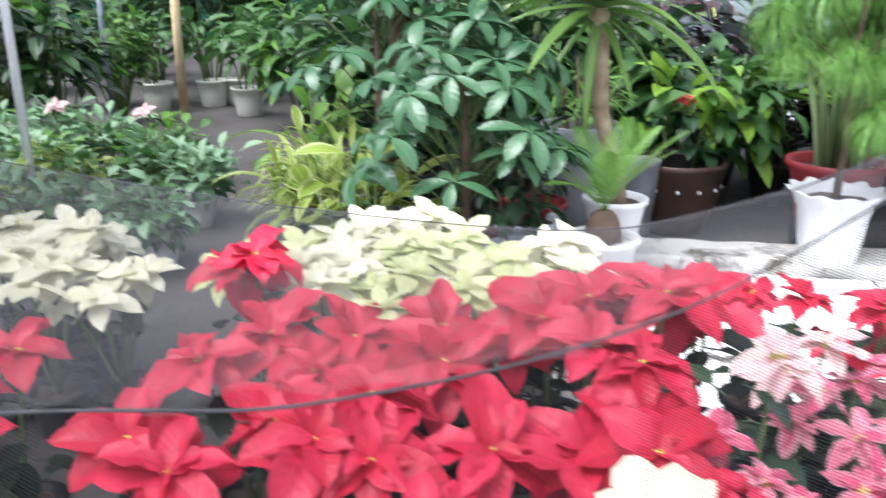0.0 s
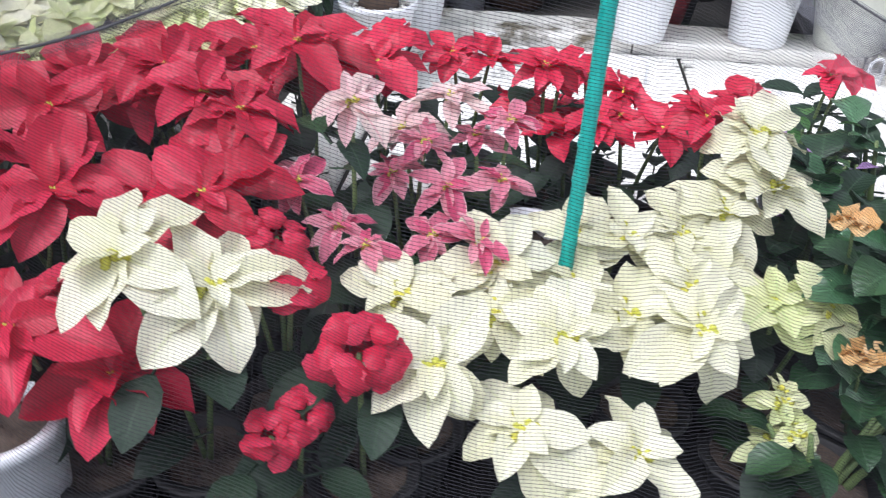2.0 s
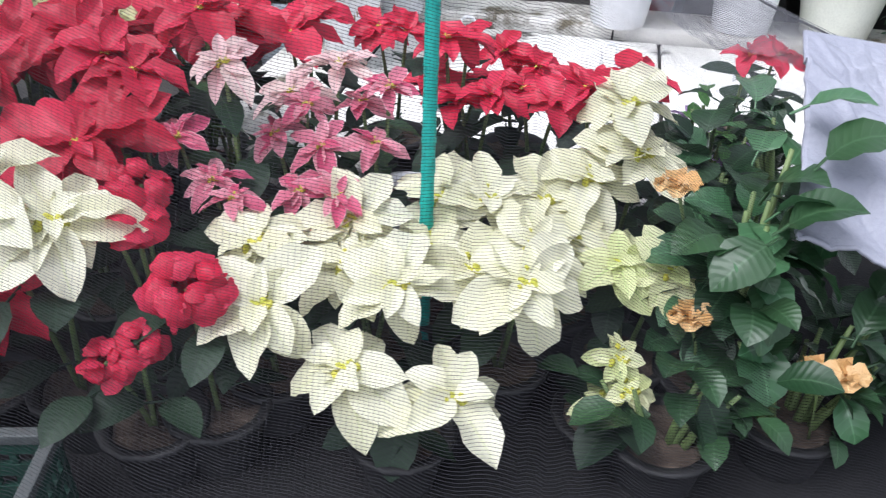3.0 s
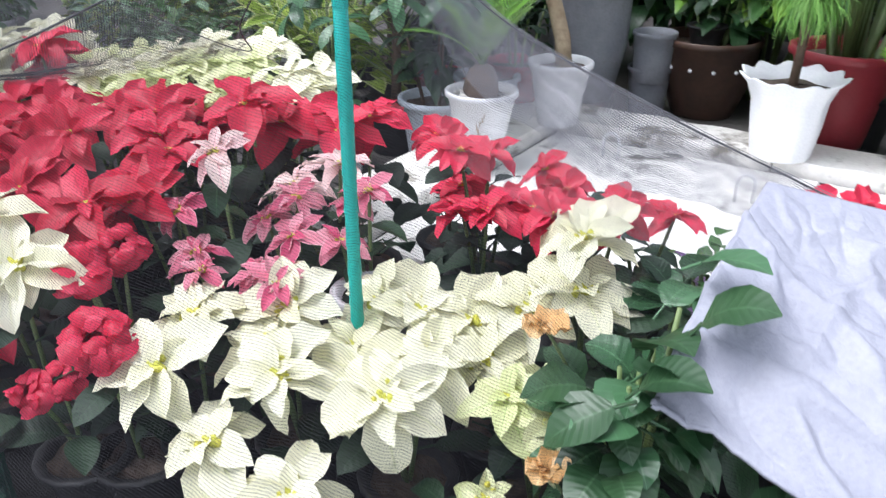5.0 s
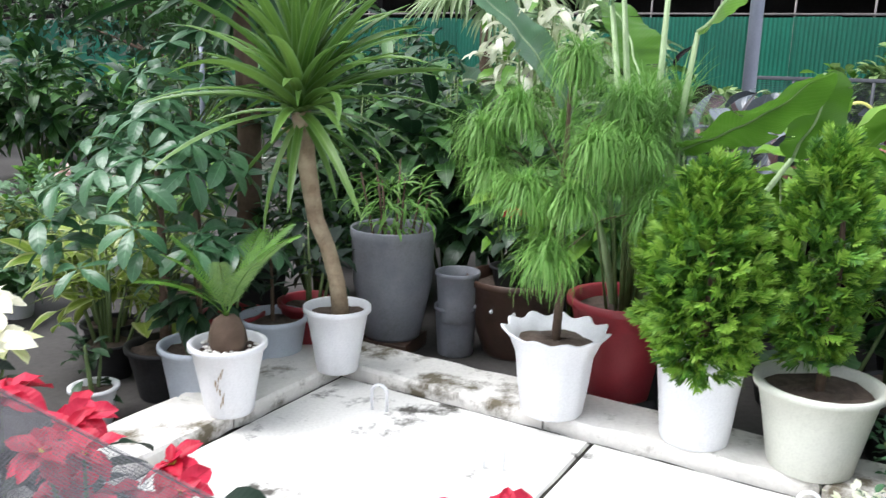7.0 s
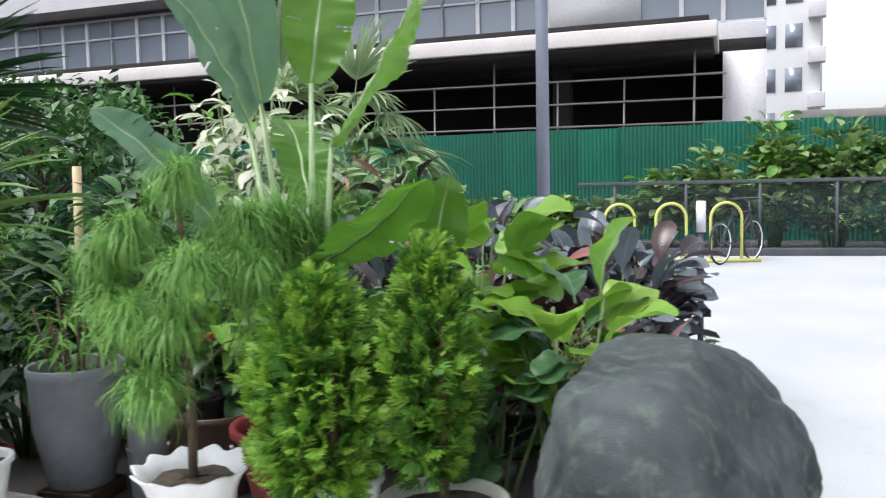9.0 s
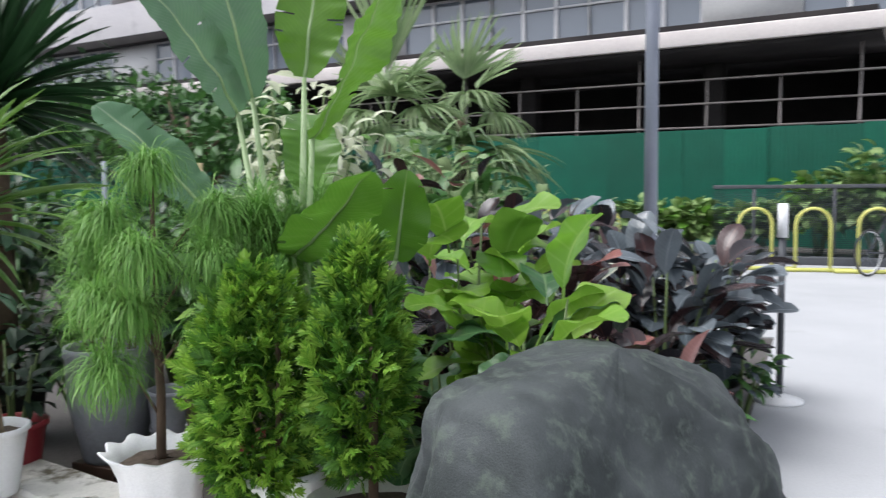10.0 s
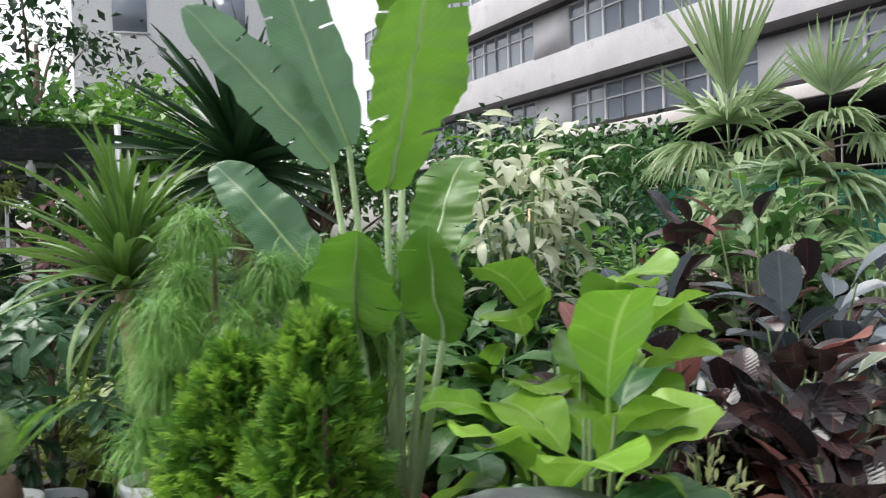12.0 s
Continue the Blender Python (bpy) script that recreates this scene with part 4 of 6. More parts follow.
def tuft_shape(rng, n, length, spread_up, droop):
    """A drooping mop of thin needles."""
    g = Geo()
    pool = [leaf_shape(length, 0.0030, droop=droop * q, fold=0.0, n=5, a=0.1, b=0.3, across=1) for q in (0.7, 1.0, 1.3)]
    for k in range(n):
        g.add(rng.choice(pool), aim2((rng.gauss(0, 0.015), rng.gauss(0, 0.015), rng.gauss(0, 0.02)), rng.uniform(0, 360), rng.uniform(*spread_up), 0, rng.uniform(0.55, 1.1)))
    return g


def weeping_shrub():
    ob = thing("weeping_shrub", 1.62, 3.27, 0.125, label="feathery weeping shrub in a white wavy-rimmed pot on the kerb", category="potted plant")

    def flute(r, z, a):
        k = max(0.0, (z - 0.2) / 0.11) ** 1.5
        return r * (1 + (0.045 * k + 0.01) * math.cos(a * 11)), z + 0.008 * k * math.cos(a * 11)

    prof = [(0.0, 0.0), (0.105, 0.0), (0.112, 0.01), (0.128, 0.12), (0.138, 0.22), (0.158, 0.275), (0.185, 0.305), (0.188, 0.312), (0.180, 0.312), (0.150, 0.28), (0.130, 0.25), (0.12, 0.15), (0, 0.14)]
    one("pot", lathe_shape(prof, 72, flute), M_WHITE_POT, ob, label="white plastic pot with a fluted wavy rim")
    one("soil", lathe_shape([(0, 0.275), (0.06, 0.272), (0.145, 0.262)], 20, lambda r, z, a: (r, z + 0.006 * math.sin(a * 5 + r * 90))), M_EARTH, ob)
    rng = random.Random(8)
    trunk = [(0.0, 0, 0.25), (0.01, 0.0, 0.5), (-0.01, 0.01, 0.75), (0.0, 0.0, 1.0), (0.0, 0, 1.22)]
    one("trunk", tube_shape(trunk, [0.017, 0.015, 0.012, 0.009, 0.006], 8), M_BARK_DARK, ob)
    spots = [(0, 0, 1.24), (-0.30, 0.05, 0.86), (-0.20, 0.02, 1.08), (0.20, 0.05, 0.95), (-0.03, -0.16, 0.62), (0.27, 0.0, 0.78), (-0.13, -0.10, 0.82), (0.10, -0.14, 0.98), (-0.36, 0.1, 0.98), (0.12, 0.18, 1.1), (0.02, -0.1, 0.80)]
    for x, y, z in spots[1:]:
        one("branch", tube_shape([(0, 0, z - 0.2), (x * 0.5, y * 0.5, z - 0.06), (x + 0.04, y - 0.06, z)], [0.006, 0.003], 5), M_BARK_DARK, ob)
    for k, p in enumerate(spots):
        p = (p[0] + 0.04, p[1] - 0.06, p[2])
        part("tuft", tuft_shape(rng, 620, 0.19, (-5, 88), 140).mesh("tuft", L_NEEDLE), ob, Matrix.Translation(p), "drooping bright green needles", "stuff")


weeping_shrub()


def papyrus():
    ob = thing("broom_shrub", 1.80, 3.66, 0.0, label="fine-leaved broom shrub with upright stems in a wine-red pot", category="potted plant")
    one("stand", lathe_shape([(0, 0), (0.15, 0), (0.16, 0.02), (0.15, 0.08), (0, 0.08)], 20), M_BLACK_POT, ob, label="black pot saucer")
    pot(ob, 0.205, 0.13, 0.40, M_RED_POT, rim=0.02, z=0.08, label="wine-red plastic pot")
    rng = random.Random(9)
    tops = []
    for k in range(26):
        an, lean = rng.uniform(0, 6.28), rng.uniform(0.02, 0.3)
        h = rng.uniform(0.75, 1.2)
        p = Vector((lean * math.cos(an), lean * math.sin(an), 0.42 + h * 0.75))
        one("stem", tube_shape([(p.x * 0.25, p.y * 0.25, 0.42), (p.x * 0.5, p.y * 0.5, 0.42 + h * 0.4), p], [0.006, 0.003], 5), M_STEM, ob)
        tops.append(p)
    for p in tops[:16]:
        part("tuft", tuft_shape(rng, 300, 0.24, (10, 88), 75).mesh("tuft", L_NEEDLE), ob, Matrix.Translation(p - Vector((0, 0, 0.08))), kind="stuff")


papyrus()


def spray_shape(rng, length):
    """A flat fan of scale-leaved twigs."""
    g = Geo()
    for k in range(7):
        t = k / 7
        for s in (-1, 1):
            g.add(leaf_shape(length * (0.62 - 0.35 * t), 0.007, droop=25, fold=0.2, n=2, a=0.35, b=0.5, across=2), aim2((0, length * t * 0.8, 0), s * (42 - 10 * t), rng.uniform(-12, 22), rng.uniform(-30, 30)))
    g.add(leaf_shape(length, 0.012, droop=20, fold=0.2, n=3, a=0.3, b=0.5, across=2), aim2((0, 0, 0), 0, 8))
    return np.concatenate(g.v), g.f, np.concatenate(g.uv)


def cedar(x, y, z, mat, foliage_z, rx, rz, n, seed, pot_kw, label, shift, forward=0.0):
    ob = thing("cedar_bush", x, y, z, label=label, category="potted plant", group="potted cedar bushes")
    pot(ob, mat=mat, **pot_kw)
    rng = random.Random(seed)
    one("trunk", tube_shape([(0, 0, pot_kw["h"] * 0.6), (0.01, 0, foliage_z), (0, 0, foliage_z + rz * 0.6)], [0.016, 0.012, 0.004], 7), M_BARK_DARK, ob)
    pool = [spray_shape(rng, 0.068) for _ in range(6)]
    g = Geo()
    for k in range(n):
        zz = rng.uniform(-1, 1)
        an = rng.uniform(0, 2 * math.pi)
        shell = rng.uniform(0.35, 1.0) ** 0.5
        lump = 1 + 0.28 * noise.noise(Vector((math.cos(an) * 1.7 + seed, math.sin(an) * 1.7, zz * 2.5)))
        taper = (1 - max(0, zz) ** 1.4 * 0.72) * (1 - max(0, -zz) ** 2.2 * 0.6)
        r = rx * taper * shell * lump
        p = (shift + r * math.cos(an), forward + r * math.sin(an), foliage_z + zz * rz + rng.uniform(-0.03, 0.03))
        up = 35 + 40 * max(zz, 0) + rng.uniform(-35, 30) - 30 * max(-zz, 0)
        # Inner sprays, and a random quarter of the outer, get the shade-dark copy.
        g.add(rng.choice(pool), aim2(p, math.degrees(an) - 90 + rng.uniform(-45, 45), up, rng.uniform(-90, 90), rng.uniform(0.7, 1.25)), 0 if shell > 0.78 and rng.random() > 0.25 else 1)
    part("foliage", g.mesh("foliage", L_CEDAR, L_CEDAR_SHADED), ob, kind="stuff")


cedar(2.12, 3.25, 0.125, M_WHITE_POT, 0.60, 0.20, 0.31, 1500, 31, dict(r_top=0.145, r_base=0.115, h=0.33, label="white plastic pot"), "bright green feathery cedar bush in a white pot on the kerb", 0.0, -0.09)
cedar(2.48, 3.20, 0.125, M_CREAM_POT, 0.68, 0.13, 0.32, 950, 32, dict(r_top=0.18, r_base=0.13, h=0.29, rim=0.016, label="wide cream plastic pot"), "upright dark green cedar bush in a wide cream pot", -0.04)


def leafy(name, x, y, z, label, category, mat, seed, n, rx, ry, z0, z1, leaf, single=True, pot_kw=None, pot_mat=None, stems=8, stem_mat=None, up=(-25, 45), group="", extra=None, leaf_name="leaf", rare=0.3):
    """A bushy plant: stems from the base, leaves all through an uneven crown."""
    ob = thing(name, x, y, z, label=label, category=category, group=group)
    if pot_kw:
        pot(ob, mat=pot_mat or M_BLACK_POT, **pot_kw)
    rng = random.Random(seed)
    g = Geo()
    heads = []
    for k in range(stems):
        an, rr = rng.uniform(0, 6.28), math.sqrt(rng.random())
        p = Vector((rx * 0.75 * rr * math.cos(an), ry * 0.75 * rr * math.sin(an), z0 + (z1 - z0) * rng.uniform(0.55, 1.0) * (1 - 0.3 * rr)))
        shape = tube_shape([(p.x * 0.12, p.y * 0.12, 0.0), (p.x * 0.5, p.y * 0.5, p.z * 0.55), p], [0.011, 0.008, 0.004], 6)
        if single:
            g.add(shape)
        else:
            one("stem", shape, stem_mat or M_STEM, ob)
        heads.append(p)
    if single:
        part("stem_cluster", g.mesh("stem_cluster", stem_mat or M_STEM), ob, kind="stuff")
    mats = [mat] + ([extra] if extra else [])
    pool = shapes(6, seed, **leaf)
    meshes = [leaf_meshes(leaf_name, mm, 5, seed, **leaf) for mm in mats] if not single else None
    g = Geo()
    for k in range(n):
        h = heads[k % stems]
        t = rng.uniform(0.3, 1.0) ** 0.7
        p = Vector((h.x * t, h.y * t, z0 * 0.6 + (h.z - z0 * 0.6) * t)) + Vector((rng.gauss(0, rx * 0.16), rng.gauss(0, ry * 0.16), rng.gauss(0, 0.03)))
        m = aim2(p, math.degrees(math.atan2(p.y, p.x)) - 90 + rng.uniform(-75, 75), rng.uniform(*up) + 25 * (t > 0.85), rng.uniform(-25, 25), rng.uniform(0.7, 1.2))
        slot = 1 if extra and rng.random() < rare else 0
        if single:
            g.add(rng.choice(pool), m, slot)
        else:
            part(leaf_name, rng.choice(meshes[slot]), ob, m)
    if single:
        part("foliage", g.mesh("foliage", *mats), ob, kind="stuff")
    return ob


def palmate_bush(x, y, label, seed, sprays, rx, ry, z0, z1, size=1.0):
    """Long-stalked leaves of five to seven leaflets."""
    ob = thing("money_tree", x, y, 0, label=label, category="potted plant")
    pot(ob, 0.15, 0.11, 0.22, M_BLACK_POT)
    rng = random.Random(seed)
    pool = leaf_meshes("leaflet", L_SATIN, 6, seed, length=0.145 * size, width=0.055 * size, droop=45, fold=0.2, n=6, a=0.9, b=0.7, stalk=0.012)
    g = Geo()
    one("trunk", tube_shape([(0, 0, 0.15), (0.01, 0, 0.5), (0, 0, z1 * 0.75)], [0.025, 0.02, 0.01], 8), M_BARK_DARK, ob)
    for k in range(sprays):
        an, rr = 2.4 * k + rng.uniform(-0.3, 0.3), math.sqrt((k + 1) / sprays)
        zz = z1 - (z1 - z0) * (rr ** 1.5) * rng.uniform(0.45, 1.0)
        p = Vector((rx * rr * math.cos(an), ry * rr * math.sin(an), zz))
        one("stalk", tube_shape([(0, 0, max(0.3, zz - 0.2)), (p.x * 0.6, p.y * 0.6, zz + 0.02), p], [0.005, 0.003], 5), M_STEM, ob)
        tilt = rng.uniform(-5, 20)
        base = pose(p.x, p.y, p.z, 0, 0, math.degrees(an) - 90) @ pose(0, 0, 0, -tilt - 15, 0, 0)
        nn = rng.choice((5, 6, 6, 7))
        for q in range(nn):
            part("leaflet", rng.choice(pool), ob, base @ aim2((0, 0, 0), 360 * q / nn + rng.uniform(-8, 8), rng.uniform(-8, 8), 0, rng.uniform(0.75, 1.1) * (1.1 - 0.25 * abs(q - nn / 2) / nn)))


palmate_bush(0.08, 3.05, "glossy money tree with five-fingered leaves beside the kerb", 41, 46, 0.46, 0.42, 0.35, 1.22, 1.05)
palmate_bush(-0.30, 3.75, "tall money tree with hand-shaped leaves", 42, 26, 0.42, 0.4, 0.7, 1.5, 1.0)

leafy("spider_plant", -0.46, 3.32, 0, "yellow-green variegated spider plant clump on the ground", "potted plant", L_YELLOWGREEN, 43, 170, 0.28, 0.26, 0.2, 0.66, dict(length=0.26, width=0.022, droop=95, fold=0.4, n=6, a=0.25, b=0.6, across=2), pot_kw=dict(r_top=0.12, r_base=0.09, h=0.16), up=(20, 80))
leafy("dumb_cane", -0.28, 3.12, 0, "yellow-green broad-leaved plant in a black pot", "potted plant", L_YELLOWGREEN, 44, 70, 0.30, 0.25, 0.18, 0.68, dict(length=0.19, width=0.075, droop=60, fold=0.2, n=5, a=0.7, b=0.9, stalk=0.05), pot_kw=dict(r_top=0.12, r_base=0.09, h=0.16), single=False)
leafy("dumb_cane", -0.62, 3.9, 0, "tall yellow-green broad-leaved plant in a black pot", "potted plant", L_BRIGHT, 45, 50, 0.3, 0.25, 0.2, 0.95, dict(length=0.24, width=0.08, droop=60, fold=0.2, n=5, a=0.6, b=0.9, stalk=0.06), pot_kw=dict(r_top=0.14, r_base=0.1, h=0.18), single=False, extra=L_YELLOWGREEN)

# pots behind the kerb
leafy("potted_shrub", 0.30, 2.98, 0, "dark shrub with a thick stump in a pale blue-grey pot", "potted plant", L_DARK, 46, 40, 0.16, 0.16, 0.4, 0.7, dict(length=0.14, width=0.045, droop=60, n=4), pot_kw=dict(r_top=0.145, r_base=0.11, h=0.28, label="pale blue-grey plastic pot"), pot_mat=M_BLUE_POT, stems=3, stem_mat=M_BARK_DARK)
leafy("potted_shrub", 0.36, 3.40, 0, "thin-stemmed young plant in a pale blue-grey pot", "potted plant", L_DARK, 47, 34, 0.16, 0.16, 0.35, 0.72, dict(length=0.13, width=0.045, droop=60, n=4), pot_kw=dict(r_top=0.14, r_base=0.105, h=0.28, label="pale blue-grey plastic pot"), pot_mat=M_BLUE_POT, stems=2, stem_mat=M_BARK_DARK)
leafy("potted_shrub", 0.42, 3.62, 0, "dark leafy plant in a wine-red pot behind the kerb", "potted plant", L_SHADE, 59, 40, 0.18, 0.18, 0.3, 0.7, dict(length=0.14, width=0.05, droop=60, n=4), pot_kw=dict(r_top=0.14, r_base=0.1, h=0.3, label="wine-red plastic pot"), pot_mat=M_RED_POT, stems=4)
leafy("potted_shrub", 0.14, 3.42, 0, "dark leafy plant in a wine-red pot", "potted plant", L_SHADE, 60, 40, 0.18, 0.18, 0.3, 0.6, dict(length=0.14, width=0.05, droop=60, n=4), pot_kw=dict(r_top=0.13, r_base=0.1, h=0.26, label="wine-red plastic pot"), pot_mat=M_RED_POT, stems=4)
leafy("potted_shrub", 0.02, 2.72, 0, "small dark plant in a small white pot", "potted plant", L_DARK, 48, 24, 0.1, 0.1, 0.16, 0.34, dict(length=0.1, width=0.035, droop=60, n=4), pot_kw=dict(r_top=0.08, r_base=0.06, h=0.15), pot_mat=M_WHITE_POT, stems=3)
leafy("potted_shrub", 0.67, 3.95, 0, "soft green shrub in a large grey cement pot", "potted plant", L_NEEDLE, 49, 160, 0.28, 0.22, 0.62, 0.98, dict(length=0.13, width=0.014, droop=80, n=4, across=2, a=0.3, b=0.6), pot_kw=dict(r_top=0.195, r_base=0.135, h=0.53, z=0.07, rim=0.006, belly=0.14, label="large grey cement pot"), pot_mat=M_GREY_POT, stems=9, stem_mat=M_BARK_DARK)
leafy("potted_shrub", 1.22, 4.16, 0, "small red poinsettia-like shrub in a dark brown glazed pot", "potted plant", L_DARK, 50, 46, 0.28, 0.25, 0.36, 0.74, dict(length=0.16, width=0.075, droop=60, n=5), pot_kw=dict(r_top=0.23, r_base=0.15, h=0.38, belly=0.14, label="round dark brown glazed clay pot with pale studs"), pot_mat=M_BROWN_POT, stems=6, single=False)
poinsettia(1.20, 4.10, 0.70, "red", 777, heads=1, spread=0.02, size=0.75, leaves=4, z=0.30)
for k, (x, y, z, r) in enumerate(((0.97, 4.02, 0.0, 0.10), (0.98, 4.0, 0.17, 0.10))):
    ob = thing("empty_pot", x, y, z, label="grey cement pot stacked upside down behind the kerb", category="plant pot", group="stacked grey pots")
    pot(ob, 0.10, 0.085, 0.24, M_GREY_POT, rim=0.006, soil=False)
ob = thing("pot_stand", 0.67, 3.95, 0, label="low dark brick stand under the large grey pot", category="plant stand")
one("block", box_shape(-0.13, -0.13, 0, 0.13, 0.13, 0.068, 0.008), M_BROWN_POT, ob)
for k in range(6):
    an = radians(200 + 28 * k)
    one("stud", bead_shape(0.011), M_WHITE_POT, [o for o in scene.objects if o.name.startswith("potted_shrub") and abs(o.location.x - 1.22) < 0.01][0], Matrix.Translation((0.222 * math.cos(an), 0.222 * math.sin(an), 0.25)), "pale stud")

leafy("ground_cover", 2.78, 3.12, 0, "small-leaved creeping plant in a pot beside the covered mound", "potted plant", L_SATIN, 51, 300, 0.16, 0.2, 0.08, 0.40, dict(length=0.035, width=0.022, droop=30, n=3, across=2), pot_kw=dict(r_top=0.1, r_base=0.08, h=0.12), stems=14)
leafy("ground_cover", 2.62, 2.88, 0, "pale silvery creeping plant in a pot", "potted plant", L_PALEVAR, 52, 200, 0.14, 0.12, 0.08, 0.22, dict(length=0.035, width=0.022, droop=30, n=3, across=2), pot_kw=dict(r_top=0.09, r_base=0.07, h=0.1), stems=10, extra=L_SATIN)

# leafy plants inside the net by the sack
leafy("hibiscus", 1.50, 1.07, 0, "green hibiscus with broad serrated leaves and apricot buds", "potted plant", L_DARK, 53, 66, 0.12, 0.13, 0.15, 0.66, dict(length=0.098, width=0.078, droop=60, fold=0.2, n=5, a=0.55, b=0.8, stalk=0.03, wave=0.08), pot_kw=dict(r_top=0.1, r_base=0.08, h=0.14), single=False, extra=L_SATIN, rare=0.45)
for k, (x, y, z) in enumerate(((1.354, 1.03, 0.545), (1.395, 0.952, 0.345), (1.60, 0.90, 0.28), (1.66, 0.92, 0.26))):
    ob = thing("hibiscus_bud", x, y, z, label="half-open apricot hibiscus bloom", category="flower", group="apricot blooms")
    g = Geo()
    for q in range(7):
        g.add(CURLY[q % 5], aim2((0, 0, 0), q * 51, 40, 20, 1.15))
    part("petals", g.mesh("petals", L_ORANGE), ob)
    one("flower_stalk", tube_shape([(0, 0, 0), (0.03, 0.03, -0.08), (0.05, 0.04, -0.2)], [0.003], 5), M_STEM, ob)
leafy("hibiscus", 1.38, 0.92, 0, "small dark-leaved potted plant at the net's foot", "potted plant", L_DARK, 54, 40, 0.16, 0.12, 0.1, 0.34, dict(length=0.09, width=0.055, droop=60, n=4), pot_kw=dict(r_top=0.09, r_base=0.07, h=0.12), single=False)
leafy("hibiscus", 1.62, 0.98, 0, "dark twiggy hibiscus behind the net", "potted plant", L_DARK, 56, 46, 0.2, 0.14, 0.1, 0.36, dict(length=0.09, width=0.06, droop=60, n=4, stalk=0.02), pot_kw=dict(r_top=0.09, r_base=0.07, h=0.12), single=False, extra=L_SATIN)
leafy("hibiscus", 1.92, 1.15, 0, "leafy dark hibiscus under the sack", "potted plant", L_DARK, 57, 40, 0.18, 0.14, 0.1, 0.34, dict(length=0.09, width=0.06, droop=60, n=4, stalk=0.02), pot_kw=dict(r_top=0.09, r_base=0.07, h=0.12), single=False)
leafy("hibiscus", 1.52, 1.38, 0.0, "tall green hibiscus behind the sack", "potted plant", L_DARK, 58, 74, 0.13, 0.15, 0.12, 0.52, dict(length=0.10, width=0.075, droop=60, n=5, stalk=0.03, wave=0.08), pot_kw=dict(r_top=0.09, r_base=0.07, h=0.12), single=False, extra=L_SATIN)
leafy("hibiscus", 1.74, 1.52, 0.07, "dark bushy hibiscus behind the white sack", "potted plant", L_DARK, 65, 70, 0.17, 0.15, 0.1, 0.46, dict(length=0.10, width=0.075, droop=60, n=5, stalk=0.03, wave=0.08), pot_kw=dict(r_top=0.09, r_base=0.07, h=0.12), single=False, extra=L_SATIN)
leafy("lilac_flower", 1.56, 1.56, 0.07, "lilac-flowered bedding plant behind the sack", "potted plant", L_MID, 55, 90, 0.12, 0.12, 0.12, 0.48, dict(length=0.05, width=0.035, droop=40, n=3, across=2), pot_kw=dict(r_top=0.08, r_base=0.06, h=0.1), extra=L_PURPLE)


# ---- covered mound ----
def mound():
    ob = thing("covered_mound", 3.18, 3.204, 0, -15, label="heap of plants wrapped in dark green-grey shade cloth", category="covered heap")

    def skin(scale, seed, amp):
        v, f, uv = [], [], []
        nu, nv = 180, 80
        for j in range(nv + 1):
            t = j / nv
            for i in range(nu):
                an = 2 * math.pi * i / nu
                phi = t * math.pi / 2
                r = math.sin(phi) ** 0.24
                h = 0.895 * max(0.0, math.cos(phi)) ** 0.24
                c, s = math.cos(an), math.sin(an)
                x, y = r * math.copysign(abs(c) ** 0.36, c), r * math.copysign(abs(s) ** 0.36, s)
                h *= 1 - 0.16 * max(0.0, y) ** 1.5 - 0.46 * max(0.0, x - 0.1) ** 1.2
                p = Vector((0.302 * scale * x, 0.583 * scale * y, h * scale))
                q = noise.noise(Vector((p.x * 3, p.y * 3, p.z * 3 + seed))) * amp + noise.noise(Vector((x * 5, y * 5, p.z * 1.2 + seed))) * amp * 0.8 * t + noise.noise(p * 9) * amp * 0.3 - abs(noise.noise(Vector((x * 7, y * 7, p.z * 1.1 + seed)))) * amp * 0.8 * t
                q += 0.010 * noise.noise(Vector((x * 9, y * 9, p.z * 5))) - 0.014 * max(0.0, 1 - 3.5 * abs(noise.noise(Vector((x * 2.2 + p.z, y * 2.2, p.z * 2.6 + 4))))) ** 2 + 0.004 * noise.noise(p * 38)
                d = Vector((c * r, s * r, 0.5)).normalized()
                p += d * q
                p.z = max(0.004, p.z)
                v.append(tuple(p))
                uv.append((p.x + 0.6 * p.y, p.z + 0.5 * p.y - 0.35 * p.x))
        for j in range(nv):
            for i in range(nu):
                a, b = j * nu + i, j * nu + (i + 1) % nu
                f.append((a, a + nu, b + nu, b))
        return v, f, uv

    part("cover", Geo().add(skin(1.0, 2.0, 0.05)).mesh("cover", M_COVER), ob, label="dark green-grey shade cloth")


mound()


# ---- paddle-leaved plant ----
def blade_pose(base, tip, face, droop):
    """Pose of a blade that starts at base, ends about tip and shows its face that way."""
    y = (Vector(tip) - Vector(base)).normalized()
    x = y.cross(Vector(face)).normalized()
    z = x.cross(y)
    return Matrix.Translation(base) @ Matrix((x, y, z)).transposed().to_4x4() @ pose(0, 0, 0, droop * 0.5, 0, 0)


